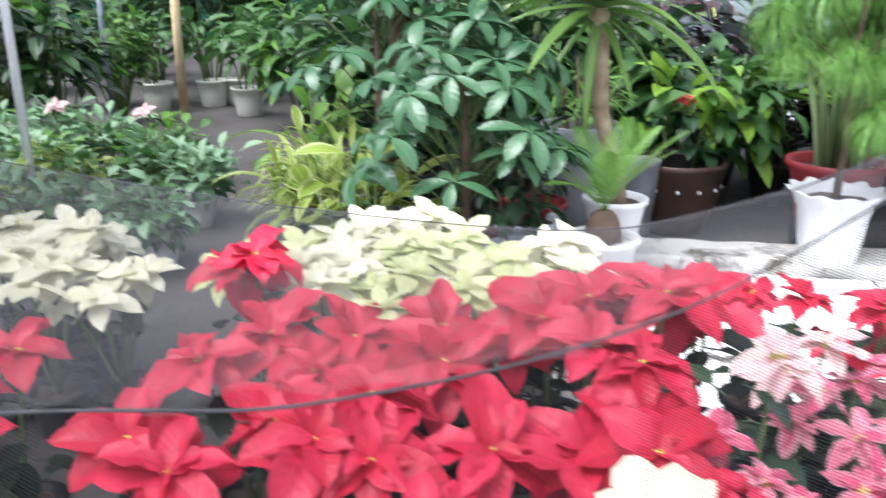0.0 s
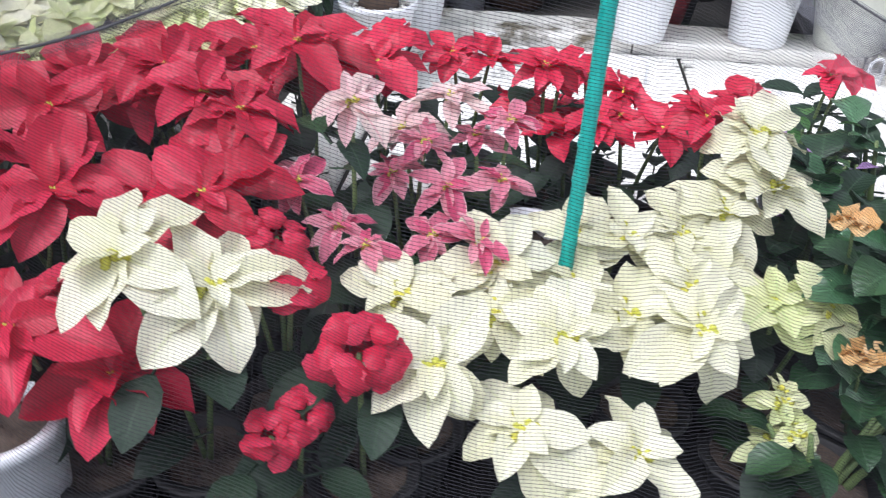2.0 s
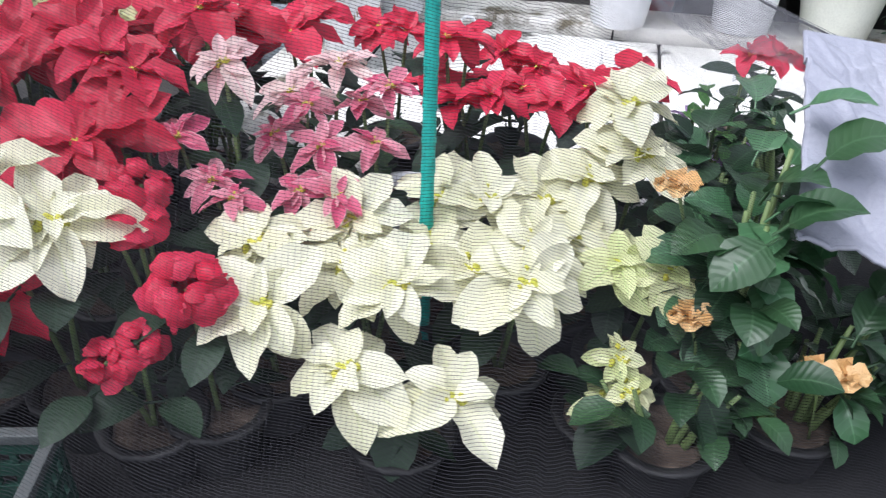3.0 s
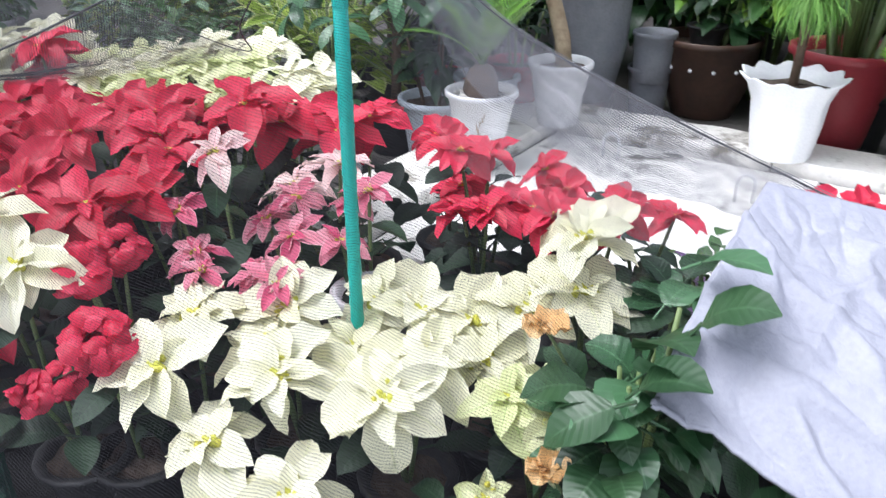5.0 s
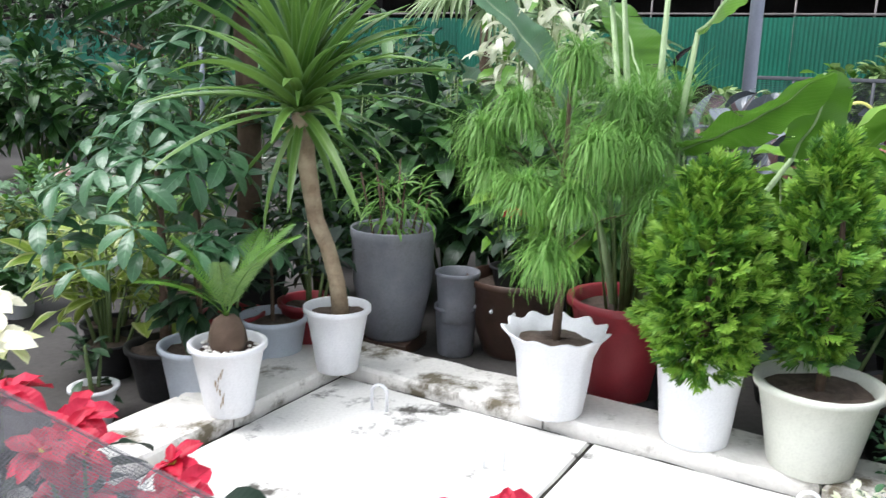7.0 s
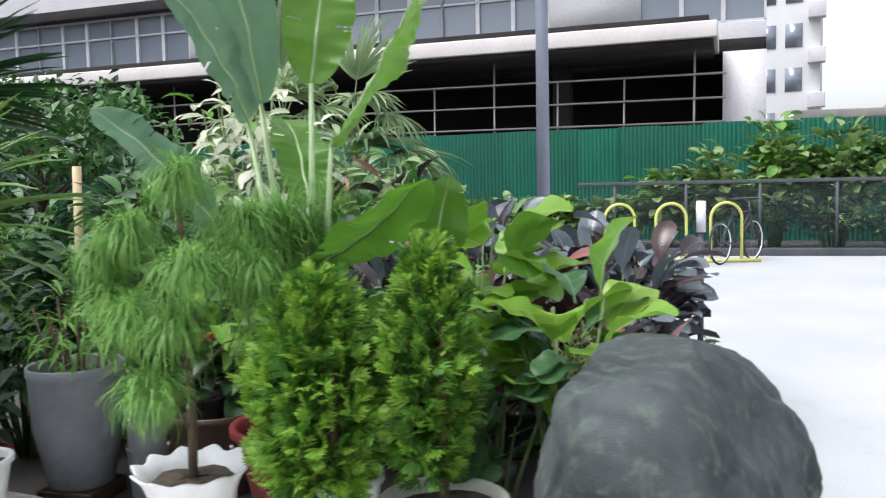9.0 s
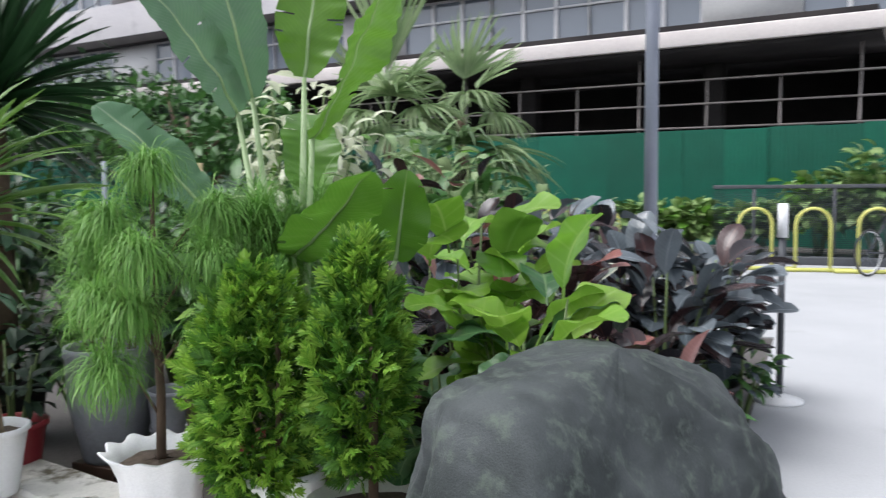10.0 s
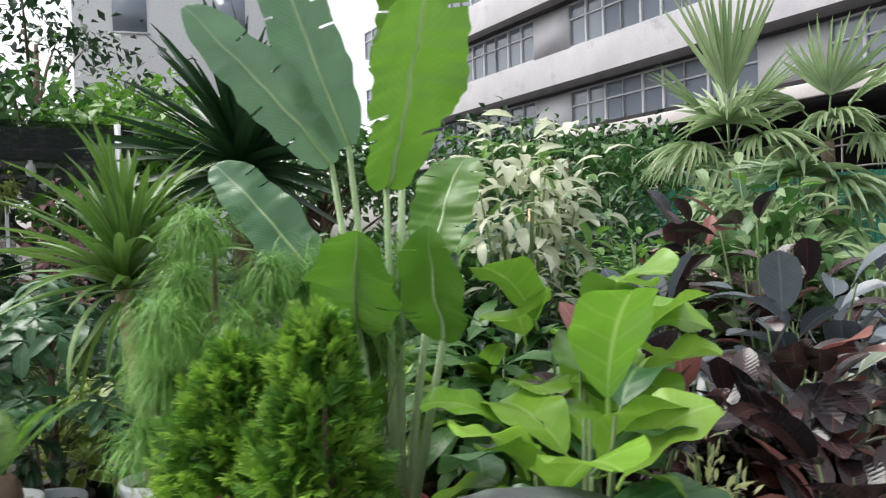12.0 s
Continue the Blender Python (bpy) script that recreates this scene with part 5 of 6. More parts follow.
def paddle_blade(length, width, droop, seed):
    """A long paddle with a wavy margin and a few tears in from the edge."""
    rows, cols = 108, 8
    v, f, uv = leaf_shape(length, width, droop=droop, fold=0.2, n=rows, a=0.42, b=0.5, wave=0.09, across=cols)
    rng = random.Random(seed + 40)
    torn = {}
    for _ in range(5):
        torn.setdefault((rng.randrange(20, 96), rng.random() < 0.5), rng.choice((1, 2, 2)))
    f = [q for k, q in enumerate(f) if not (k % cols < torn.get((k // cols, True), 0) or cols - 1 - k % cols < torn.get((k // cols, False), 0))]
    v = [(x + 0.016 * noise.noise(Vector((y * 14, seed, 1))) * abs(x) * 9, y, z + 0.024 * noise.noise(Vector((x * 9, y * 9, seed))) + 0.10 * abs(x) * noise.noise(Vector((y * 30, seed, 5)))) for x, y, z in v]
    return v, f, uv


def paddle_with_rib(length, width, droop, seed):
    blade = paddle_blade(length, width, droop, seed)
    g = Geo().add(blade)
    mid = [Vector(blade[0][i * 36 + 4]) - Vector((0, 0, 0.002)) for i in range(27)]
    return g.add(tube_shape(mid, [0.0075 * (1 - i / 28) + 0.001 for i in range(27)], 6), slot=1)


def paddle_plant():
    ob = thing("bird_of_paradise", 1.84, 3.76, 0, label="giant bird-of-paradise with large waxy paddle leaves on long stalks", category="potted plant")
    pot(ob, 0.2, 0.15, 0.3, M_BLACK_POT)
    o = Vector((1.84, 3.76, 0))
    leaves = [((1.67, 3.66, 1.58), (1.56, 3.22, 2.07), (0.75, -0.5, 0.45), 0.20, 25, 1), ((1.70, 3.71, 1.64), (1.68, 3.45, 2.32), (0.72, -0.68, 0.15), 0.22, 15, 1), ((1.85, 3.83, 1.72), (1.92, 3.93, 2.42), (0.35, -0.93, 0.0), 0.27, 15, 0), ((1.98, 3.68, 1.48), (2.46, 3.56, 2.24), (0.92, 0.02, 0.3), 0.33, 18, 0),
              ((1.52, 3.66, 1.20), (1.20, 3.43, 1.62), (0.7, -0.35, 0.6), 0.22, 30, 1), ((1.96, 3.58, 1.07), (2.42, 3.33, 1.36), (0.35, -0.55, -0.75), 0.24, 20, 0), ((2.34, 3.62, 1.06), (2.44, 3.52, 1.36), (0.45, -0.85, 0.15), 0.19, 20, 0), ((1.75, 4.0, 1.25), (1.5, 4.35, 1.65), (0.5, -0.5, 0.7), 0.24, 50, 0), ((1.98, 3.60, 0.75), (2.28, 3.40, 0.95), (0.3, -0.5, 0.8), 0.2, 50, 0)]
    for k, (base, tip, face, width, droop, grey) in enumerate(leaves):
        p = Vector(base) - o
        st = part("stalk", Geo().add(tube_shape([(p.x * 0.15, p.y * 0.15, 0.22), (p.x * 0.45, p.y * 0.45, p.z * 0.55), p], [0.022, 0.016, 0.009], 8)).mesh("stalk", M_STEM_PALE), ob)
        length = (Vector(tip) - Vector(base)).length
        part("blade", paddle_with_rib(length, width, droop, k).mesh("blade", L_BANANA_GREY if grey else L_BANANA, M_STEM_PALE), st, Matrix.Translation(-o) @ blade_pose(base, tip, face, droop))


paddle_plant()

# fiddle-leaf plants and rubber plants
FID = dict(length=0.23, width=0.16, droop=60, fold=0.22, n=14, a=0.75, b=0.42, wave=0.13, stalk=0.03, across=8)
leafy("fiddle_leaf_fig", 2.80, 3.64, 0, "young fiddle-leaf fig with lime green wavy leaves", "potted plant", L_FIDDLE, 61, 46, 0.30, 0.26, 0.5, 1.06, FID, pot_kw=dict(r_top=0.14, r_base=0.1, h=0.22), single=False, extra=L_FIDDLE_OLD, rare=0.4, up=(0, 65), stems=8)
leafy("fiddle_leaf_fig", 2.42, 4.02, 0, "fiddle-leaf fig with broad bright leaves", "potted plant", L_FIDDLE, 62, 32, 0.30, 0.26, 0.6, 1.26, FID, pot_kw=dict(r_top=0.14, r_base=0.1, h=0.22), single=False, extra=L_BANANA, up=(10, 60), stems=6)
leafy("fiddle_leaf_fig", 2.55, 3.62, 0, "low fiddle-leaf fig with dark older leaves", "potted plant", L_FIDDLE_OLD, 63, 30, 0.26, 0.2, 0.2, 0.8, dict(FID, length=0.19, width=0.12), pot_kw=dict(r_top=0.13, r_base=0.1, h=0.2), single=False, up=(-10, 50), stems=7)
RUB = dict(length=0.23, width=0.125, droop=35, fold=0.22, n=6, a=0.62, b=0.48, stalk=0.025)
# Two plants in three get many leaves with the sky's sheen in their colour.
for k, (x, y, h, n) in enumerate(((2.45, 4.85, 1.1, 60), (2.95, 5.2, 1.22, 62), (2.2, 5.5, 1.35, 60), (2.95, 4.55, 0.8, 46), (3.1, 5.75, 1.15, 54), (2.6, 6.2, 1.3, 54), (1.6, 6.15, 1.68, 46), (1.75, 5.2, 1.2, 50), (3.05, 6.35, 1.0, 44), (0.9, 6.5, 1.6, 44), (2.0, 6.7, 1.35, 44), (1.95, 4.72, 1.2, 44), (2.25, 4.4, 0.95, 40), (1.35, 5.55, 1.35, 44), (2.7, 5.6, 1.2, 44))):
    leafy("rubber_plant", x, y, 0, "dark burgundy rubber plant, sky sheen coloured into glossy upright leaves" if k % 3 else "dark burgundy rubber plant with a coppery new shoot", "rubber plant", L_RUBBER, 70 + k, round(n * 1.45), 0.36, 0.34, 0.25, h, RUB, pot_kw=dict(r_top=0.15, r_base=0.11, h=0.24), single=False, extra=L_RUBBER_RED if k % 3 == 0 else L_RUBBER_SHEEN, up=(-15, 60), stems=8, rare=0.2 if k % 3 == 0 else 0.66, group="rubber plants")
leafy("rubber_plant", 2.56, 5.14, 0, "pale-edged variegated rubber plant with pinkish new shoots", "rubber plant", L_EDGED, 88, 60, 0.26, 0.26, 0.2, 0.88, dict(RUB, length=0.17, width=0.095), pot_kw=dict(r_top=0.13, r_base=0.1, h=0.2), single=False, extra=L_RUBBER_RED, up=(5, 70), stems=7, rare=0.2, group="rubber plants")
leafy("flowering_shrub", 2.82, 4.06, 0, "pale yellow feathery flowering shrub behind the covered heap", "shrub", L_SPRAY, 89, 420, 0.12, 0.12, 0.4, 0.84, dict(length=0.045, width=0.012, droop=40, n=3, across=2), pot_kw=dict(r_top=0.1, r_base=0.08, h=0.16), stems=9, up=(10, 80))
leafy("low_shrub", 3.18, 4.75, 0, "low green shrub with pointed leaves at the plaza's edge", "shrub", L_MID, 85, 110, 0.22, 0.3, 0.1, 0.5, dict(length=0.13, width=0.05, droop=50, n=4, across=2), stems=8, extra=L_YELLOWGREEN)
leafy("low_shrub", 3.25, 5.9, 0, "low mixed green shrub beside the post", "shrub", L_MID, 86, 120, 0.2, 0.3, 0.1, 0.55, dict(length=0.12, width=0.05, droop=50, n=4, across=2), stems=8, extra=L_RUBBER_SHEEN)
leafy("variegated_shrub", 0.98, 5.08, 0, "tall shrub with cream variegated drooping leaves", "shrub", L_PALEVAR, 87, 260, 0.42, 0.42, 0.95, 2.12, dict(length=0.17, width=0.06, droop=70, n=4, across=2), stems=14, extra=L_BRIGHT, rare=0.12)


# ---- background planting ----
def fan_palm(x, y, h, seed, fronds, size=0.72, mat=None):
    """A fan palm: narrow upright young fans in the middle, wide drooping old ones round them."""
    ob = thing("fan_palm", x, y, 0, label="fan palm with split pleated fronds behind the shrubs", category="palm", group="fan palms")
    one("trunk", tube_shape([(0, 0, 0), (0.03, 0, h * 0.5), (0, 0, h)], [0.09, 0.075, 0.06], 9), M_BARK_DARK, ob)
    rng = random.Random(seed)
    for az, up, half, big in fronds:
        length = size * big
        tip = Vector((0, math.cos(radians(up)), math.sin(radians(up)))) * length * 0.55
        g = Geo().add(tube_shape([(0, 0, 0), tip * 0.5 + Vector((0, 0, 0.03)), tip], [0.013, 0.008], 5))
        n = 12 + round(half / 8)
        for q in range(n):
            an = -half + 2 * half * q / (n - 1) + rng.uniform(-2, 2)
            drop = (18 if up > 55 else 62) * rng.uniform(0.7, 1.3)
            g.add(leaf_shape(length * (0.72 + 0.28 * math.cos(radians(an))) * rng.uniform(0.9, 1.08), 0.052, droop=drop, fold=0.7, n=6, a=0.22, b=0.7, across=2), aim2(tip, 0, up - 8) @ aim2((0, 0, 0), an, rng.uniform(-6, 6), 0))
        part("frond", g.mesh("frond", mat or L_FAN), ob, pose(0, 0, h, 0, 0, az))


fan_palm(-0.6, 9.0, 2.0, 91, [(210, 86, 30, 1.45), (300, 66, 55, 1.0), (125, 62, 55, 1.0), (215, 44, 90, 0.95), (40, 60, 80, 1.0), (265, 20, 100, 0.95), (165, 14, 100, 0.95), (320, 8, 100, 0.9), (90, 10, 100, 0.9), (215, -8, 100, 0.85)])
fan_palm(-0.1, 9.8, 2.1, 92, [(240, 80, 60, 1.1), (310, 58, 70, 1.0), (130, 55, 70, 0.95), (220, 30, 95, 0.9), (280, 5, 100, 0.9), (20, 40, 90, 0.9)])
fan_palm(0.5, 8.3, 1.45, 94, [(215, 40, 85, 0.95), (260, 24, 100, 1.0), (300, 12, 100, 1.0), (190, 2, 100, 1.0), (150, 20, 100, 0.95), (235, -14, 100, 0.9), (60, 50, 90, 0.9)], mat=L_PALM)

BROAD = dict(length=0.26, width=0.09, droop=55, n=4, a=0.6, b=0.8, stalk=0.05, across=2)
SMALL = dict(length=0.10, width=0.05, droop=45, n=3, across=2, stalk=0.02)
back = [(-1.25, 7.4, 1.25, L_MID, L_BRIGHT, BROAD), (-0.75, 6.6, 1.3, L_MID, L_DARK, BROAD), (-0.3, 5.4, 1.35, L_DARK, L_MID, BROAD), (0.35, 4.75, 1.25, L_MID, L_DARK, BROAD), (1.05, 4.8, 1.15, L_DARK, L_MID, BROAD), (1.45, 4.5, 1.0, L_MID, L_FIDDLE, BROAD), (0.0, 4.4, 1.0, L_DARK, L_MID, SMALL), (-3.4, 8.6, 1.5, L_MID, L_DARK, BROAD), (-4.4, 8.2, 1.6, L_BRIGHT, L_MID, BROAD), (-2.7, 9.7, 1.8, L_DARK, L_MID, BROAD), (-1.6, 10.0, 1.9, L_DARK, L_MID, BROAD), (-5.4, 7.4, 1.5, L_MID, L_DARK, BROAD), (-3.6, 10.6, 2.0, L_DARK, L_MID, BROAD), (-0.9, 8.2, 1.5, L_DARK, L_MID, BROAD), (-5.0, 9.8, 2.0, L_DARK, L_MID, BROAD), (1.15, 5.6, 1.4, L_BRIGHT, L_MID, SMALL), (-0.2, 7.3, 1.7, L_MID, L_BRIGHT, SMALL), (0.5, 7.4, 1.75, L_FAN, L_MID, BROAD), (0.55, 5.0, 1.35, L_DARK, L_MID, BROAD), (1.3, 6.6, 1.55, L_MID, L_FAN, BROAD), (0.85, 7.3, 1.95, L_FAN, L_SATIN, BROAD), (0.3, 8.2, 2.1, L_FAN, L_BRIGHT, BROAD), (1.7, 7.4, 1.6, L_FAN, L_MID, BROAD), (-0.35, 6.2, 1.6, L_DARK, L_MID, BROAD), (-2.6, 11.2, 2.2, L_DARK, L_MID, BROAD), (-4.2, 11.6, 2.2, L_DARK, L_MID, BROAD), (-0.9, 11.0, 2.1, L_MID, L_DARK, BROAD), (0.2, 10.6, 1.9, L_MID, L_FAN, SMALL), (-6.3, 8.8, 1.9, L_DARK, L_MID, BROAD), (-3.0, 7.6, 1.3, L_MID, L_BRIGHT, SMALL), (-4.0, 7.0, 1.3, L_BRIGHT, L_MID, SMALL), (-4.7, 5.9, 1.75, L_DARK, L_MID, BROAD), (-3.8, 6.1, 1.65, L_MID, L_DARK, BROAD), (-3.0, 6.4, 1.45, L_DARK, L_MID, BROAD), (-5.9, 5.3, 1.8, L_DARK, L_MID, BROAD), (-2.15, 9.9, 1.7, L_DARK, L_MID, BROAD), (-4.5, 3.3, 1.65, L_DARK, L_MID, BROAD), (-5.2, 4.2, 1.75, L_DARK, L_MID, BROAD), (-4.3, 2.3, 1.5, L_DARK, L_MID, BROAD), (-2.6, 2.9, 1.25, L_DARK, L_MID, BROAD)]
for k, (x, y, h, m1, m2, lf) in enumerate(back):
    leafy("foliage_plant", x, y, 0, "tall leafy nursery plant with long arching leaves" if lf is BROAD else "dense small-leaved nursery shrub", "shrub", m1, 100 + k, 300 if lf is BROAD else 560, 0.5, 0.45, 0.25, h, lf, stems=14, extra=m2, group="nursery stock")
low = [(-2.9, 3.3, 0.5), (-3.3, 3.9, 0.55), (-3.6, 3.0, 0.5), (-3.9, 4.4, 0.6), (-4.3, 3.5, 0.6), (-2.9, 4.4, 0.5), (-3.5, 4.9, 0.6), (-4.6, 4.7, 0.7), (-3.1, 2.6, 0.4), (-1.32, 4.25, 0.45), (-1.62, 4.5, 0.5), (-1.95, 4.35, 0.46), (-2.3, 4.6, 0.48), (-1.3, 3.55, 0.4), (-1.66, 3.6, 0.42), (-2.05, 3.7, 0.42), (-1.75, 5.0, 0.5), (-2.2, 5.2, 0.5), (-2.7, 5.0, 0.5), (-2.5, 4.0, 0.45), (-3.1, 5.5, 0.55), (-2.8, 5.9, 0.5)]
for k, (x, y, h) in enumerate(low):
    leafy("bedding_plant", x, y, 0, "low bushy green bedding plant in a white pot" if k % 2 else "low bushy plant with pinkish new leaves in a white pot", "potted plant", L_MID if k % 3 else L_MINT, 140 + k, 190, 0.25, 0.25, 0.14, h, dict(length=0.105, width=0.055, droop=45, n=3, across=2, stalk=0.02), pot_kw=dict(r_top=0.1, r_base=0.075, h=0.15), pot_mat=M_WHITE_POT, stems=9, extra=(L_BRIGHT, L_MINT, L_MINT, L_YELLOWGREEN)[k % 4], rare=0.5, group="bedding plants")
for k, (x, y) in enumerate(((-1.75, 4.75), (-2.35, 4.95))):
    poinsettia(x, y, 0.56, "rose", 900 + k, heads=1, spread=0.02, size=0.9, fine=False, leaves=3, potted="white")
for k, (x, y) in enumerate(((-2.44, 8.75), (-1.91, 8.1), (-2.2, 8.9), (-2.95, 8.5))):
    leafy("potted_shrub", x, y, 0, "young palm in a cream pot on the bare ground", "potted plant", L_MID, 160 + k, 50, 0.35, 0.35, 0.5, 1.1, BROAD, pot_kw=dict(r_top=0.16, r_base=0.12, h=0.28), pot_mat=M_CREAM_POT, stems=4)


# ---- shade house behind ----
roof = thing("shade_house", -5, 4, 0, label="nursery shade house with a black net roof on thin posts", category="shelter")
for x, y, mat, r, lab in ((-2.0, 3.88, M_WHITE_STEEL, 0.022, "white steel post"), (-7.8, 3.88, M_WHITE_STEEL, 0.022, "white steel post"), (-7.8, -0.9, M_BAMBOO, 0.04, "bamboo post")):
    one("post", tube_shape([(0, 0, -0.02), (0, 0, 1.1), (0, 0, 2.2)], [r], 10), mat, roof, Matrix.Translation((x + 5, y - 4, 0)), lab)
v, f, uv = sheet(-3.0, -5.0, 3.0, 0.0, 2.2, 24, 24)
v = [(x, y, z - 0.10 * abs(math.sin(x * 2.1)) + 0.04 * noise.noise(Vector((x, y, 2)))) for x, y, z in v]
part("roof_net", Geo().add((v, f, uv)).mesh("roof_net", M_NET_ROOF), roof, label="sagging black net")
v, f, uv = sheet(0, 0, 5.0, 0.22, 0, 60, 3)
v = [(3.0 + 0.03 * math.sin(x * 6), -5.0 + x, 2.2 - y - 0.05 * abs(math.sin(x * 1.8))) for x, y, z in v]
part("valance", Geo().add((v, f, uv)).mesh("valance", M_NET_ROOF), roof, label="hanging black net edge")
v, f, uv = sheet(0, 0, 6.0, 0.22, 0, 60, 3)
v = [(-3.0 + x, 0.02 + 0.03 * math.sin(x * 6), 2.2 - y - 0.05 * abs(math.sin(x * 1.8))) for x, y, z in v]
part("valance", Geo().add((v, f, uv)).mesh("valance", M_NET_ROOF), roof, label="hanging black net edge")
for x, y, mat, r, lab in ((-2.95, 7.3, M_GALV, 0.025, "grey steel pole among the stock plants"), (-2.62, 8.3, M_BAMBOO, 0.045, "bamboo pole among the stock plants")):
    ob = thing("pole", x, y, 0, label=lab, category="pole")
    one("shaft", tube_shape([(0, 0, -0.02), (0, 0, 0.8), (0.02, 0, 1.6)], [r], 10), mat, ob)
# Unseen net sheet, added to close the view under the roof with dark.
v, f, uv = sheet(0, 0, 5.0, 2.1, 0, 40, 4)
v = [(-2.98 + 0.04 * math.sin(x * 5), -5.0 + x, 0.02 + y) for x, y, z in v]
part("side_curtain", Geo().add((v, f, uv)).mesh("side_curtain", M_NET_ROOF), roof, label="added black net sheet that darkens the view under the roof")
ob = thing("lamp_bulb", -3.4, 3.52, 2.02, label="white hanging bulb under the net roof", category="lamp")
one("bulb", lathe_shape([(0, -0.09), (0.03, -0.08), (0.042, -0.045), (0.035, 0), (0.018, 0.03), (0.018, 0.05), (0, 0.05)], 12), M_WHITE_POT, ob)
one("flex", tube_shape([(0, 0, 0.05), (0, 0, 0.2)], [0.004], 5), M_ROPE, ob)
leafy("hanging_plant", -3.5, 3.28, 1.55, "hanging basket of yellow-green foliage under the net roof", "potted plant", L_YELLOWGREEN, 171, 120, 0.25, 0.25, 0.1, 0.5, dict(length=0.16, width=0.03, droop=90, n=4, across=2), stems=9)
leafy("pink_shrub", -3.3, 3.78, 0, "tall pinkish-leaved shrub under the net roof", "shrub", L_MAUVE, 172, 260, 0.45, 0.35, 0.6, 2.05, dict(length=0.14, width=0.05, droop=60, n=4, across=2), stems=9, extra=L_DARK)


# ---- lamp post, guide post, bike racks, bicycle, railing ----
ob = thing("lamp_post", 2.06, 9.67, 0, label="tall grey-violet painted steel lamp post", category="lamp post")
one("shaft", tube_shape([(0, 0, 0.1), (0, 0, 3), (0, 0, 6.5)], [0.072, 0.066, 0.058], 16), M_GALV, ob)
one("base_plate", lathe_shape([(0, 0), (0.16, 0), (0.16, 0.03), (0.1, 0.05), (0.085, 0.14), (0.07, 0.15)], 16), M_GALV, ob)
ob = thing("guide_post", 3.43, 6.4, 0.012, label="slim black guide post with a white band on a white foot", category="post")
one("shaft", tube_shape([(0, 0, 0.02), (0, 0, 0.98)], [0.02], 10), M_RAIL, ob)
one("band", tube_shape([(0, 0, 0.98), (0, 0, 1.18)], [0.03], 12), M_WHITE_STEEL, ob, label="white sleeve")
one("foot", lathe_shape([(0, 0), (0.14, 0), (0.14, 0.015), (0.03, 0.05), (0, 0.05)], 18), M_WHITE_STEEL, ob)


def rack(x, y, rz):
    ob = thing("bike_rack", x, y, 0.012, rz, label="yellow-green painted steel hoop bike rack on the plaza", category="bike rack", group="bike racks")
    pts = [(-0.24, 0, 0.0)] + [(-0.24 * math.cos(a), 0, 0.70 + 0.24 * math.sin(a)) for a in np.linspace(0, math.pi, 12)] + [(0.24, 0, 0.0)]
    one("hoop", tube_shape(pts, [0.024], 10), M_YELLOW, ob)
    one("ground_bar", tube_shape([(-0.55, 0, 0.035), (0.55, 0, 0.035)], [0.03], 8), M_YELLOW, ob)


for x in (-1.1, -0.35, 0.45, 2.75, 3.55, 4.38):
    rack(x, 14.35, 12)


def bicycle(x, y, rz):
    ob = thing("bicycle", x, y, 0.012, rz, label="bicycle parked in a yellow hoop rack", category="bicycle")
    for wx in (-0.5, 0.5):
        w = part("wheel", Geo().add(tube_shape([(wx + 0.30 * math.cos(a), 0, 0.33 + 0.30 * math.sin(a)) for a in np.linspace(0, 2 * math.pi, 29)], [0.010], 6, False)).mesh("wheel", M_WHITE_STEEL), ob)
        one("tyre", tube_shape([(wx + 0.315 * math.cos(a), 0, 0.33 + 0.315 * math.sin(a)) for a in np.linspace(0, 2 * math.pi, 29)], [0.018], 6, False), M_TYRE, w)
        g = Geo()
        for k in range(12):
            a = k * math.pi / 6
            g.add(tube_shape([(wx, 0, 0.33), (wx + 0.3 * math.cos(a), 0, 0.33 + 0.3 * math.sin(a))], [0.002], 4))
        part("spokes", g.mesh("spokes", M_GALV), w)
    g = Geo()
    for a, b in (((-0.5, 0, 0.33), (-0.05, 0, 0.3)), ((-0.05, 0, 0.3), (-0.18, 0, 0.82)), ((-0.05, 0, 0.3), (0.38, 0, 0.78)), ((-0.16, 0, 0.74), (0.38, 0, 0.80)), ((0.36, 0, 0.95), (0.5, 0, 0.33)), ((-0.5, 0, 0.33), (-0.16, 0, 0.72))):
        g.add(tube_shape([a, b], [0.015], 7))
    part("frame", g.mesh("frame", M_RAIL), ob)
    one("saddle", leaf_shape(0.25, 0.14, droop=5, fold=-0.2, n=6, a=0.3, b=0.3), M_TYRE, ob, pose(-0.3, 0, 0.86, 0, 0, -90))
    one("handlebar", tube_shape([(0.28, -0.26, 0.98), (0.37, -0.15, 1.0), (0.37, 0.15, 1.0), (0.28, 0.26, 0.98)], [0.012], 7), M_RAIL, ob)


bicycle(4.55, 14.4, 55)

ob = thing("railing", 4.6, 15.6, 0, label="dark low railing with a hedge behind it", category="railing", kind="structure")
one("mesh_infill", box_shape(-2.6, -0.004, 0.14, 14, 0.004, 1.24), M_MESH, ob)
one("top_rail", box_shape(-2.6, -0.03, 1.24, 14, 0.03, 1.30, 0.008), M_RAIL, ob)
one("plinth", box_shape(-2.6, -0.12, 0, 14, 0.12, 0.14, 0.01), M_RAIL, ob)
for k in range(-2, 12):
    one("post", box_shape(0.42 + k * 1.2, -0.025, 0.14, 0.47 + k * 1.2, 0.025, 1.24), M_RAIL, ob)
HEDGE_LEAF = dict(length=0.13, width=0.07, droop=40, n=3, across=2)
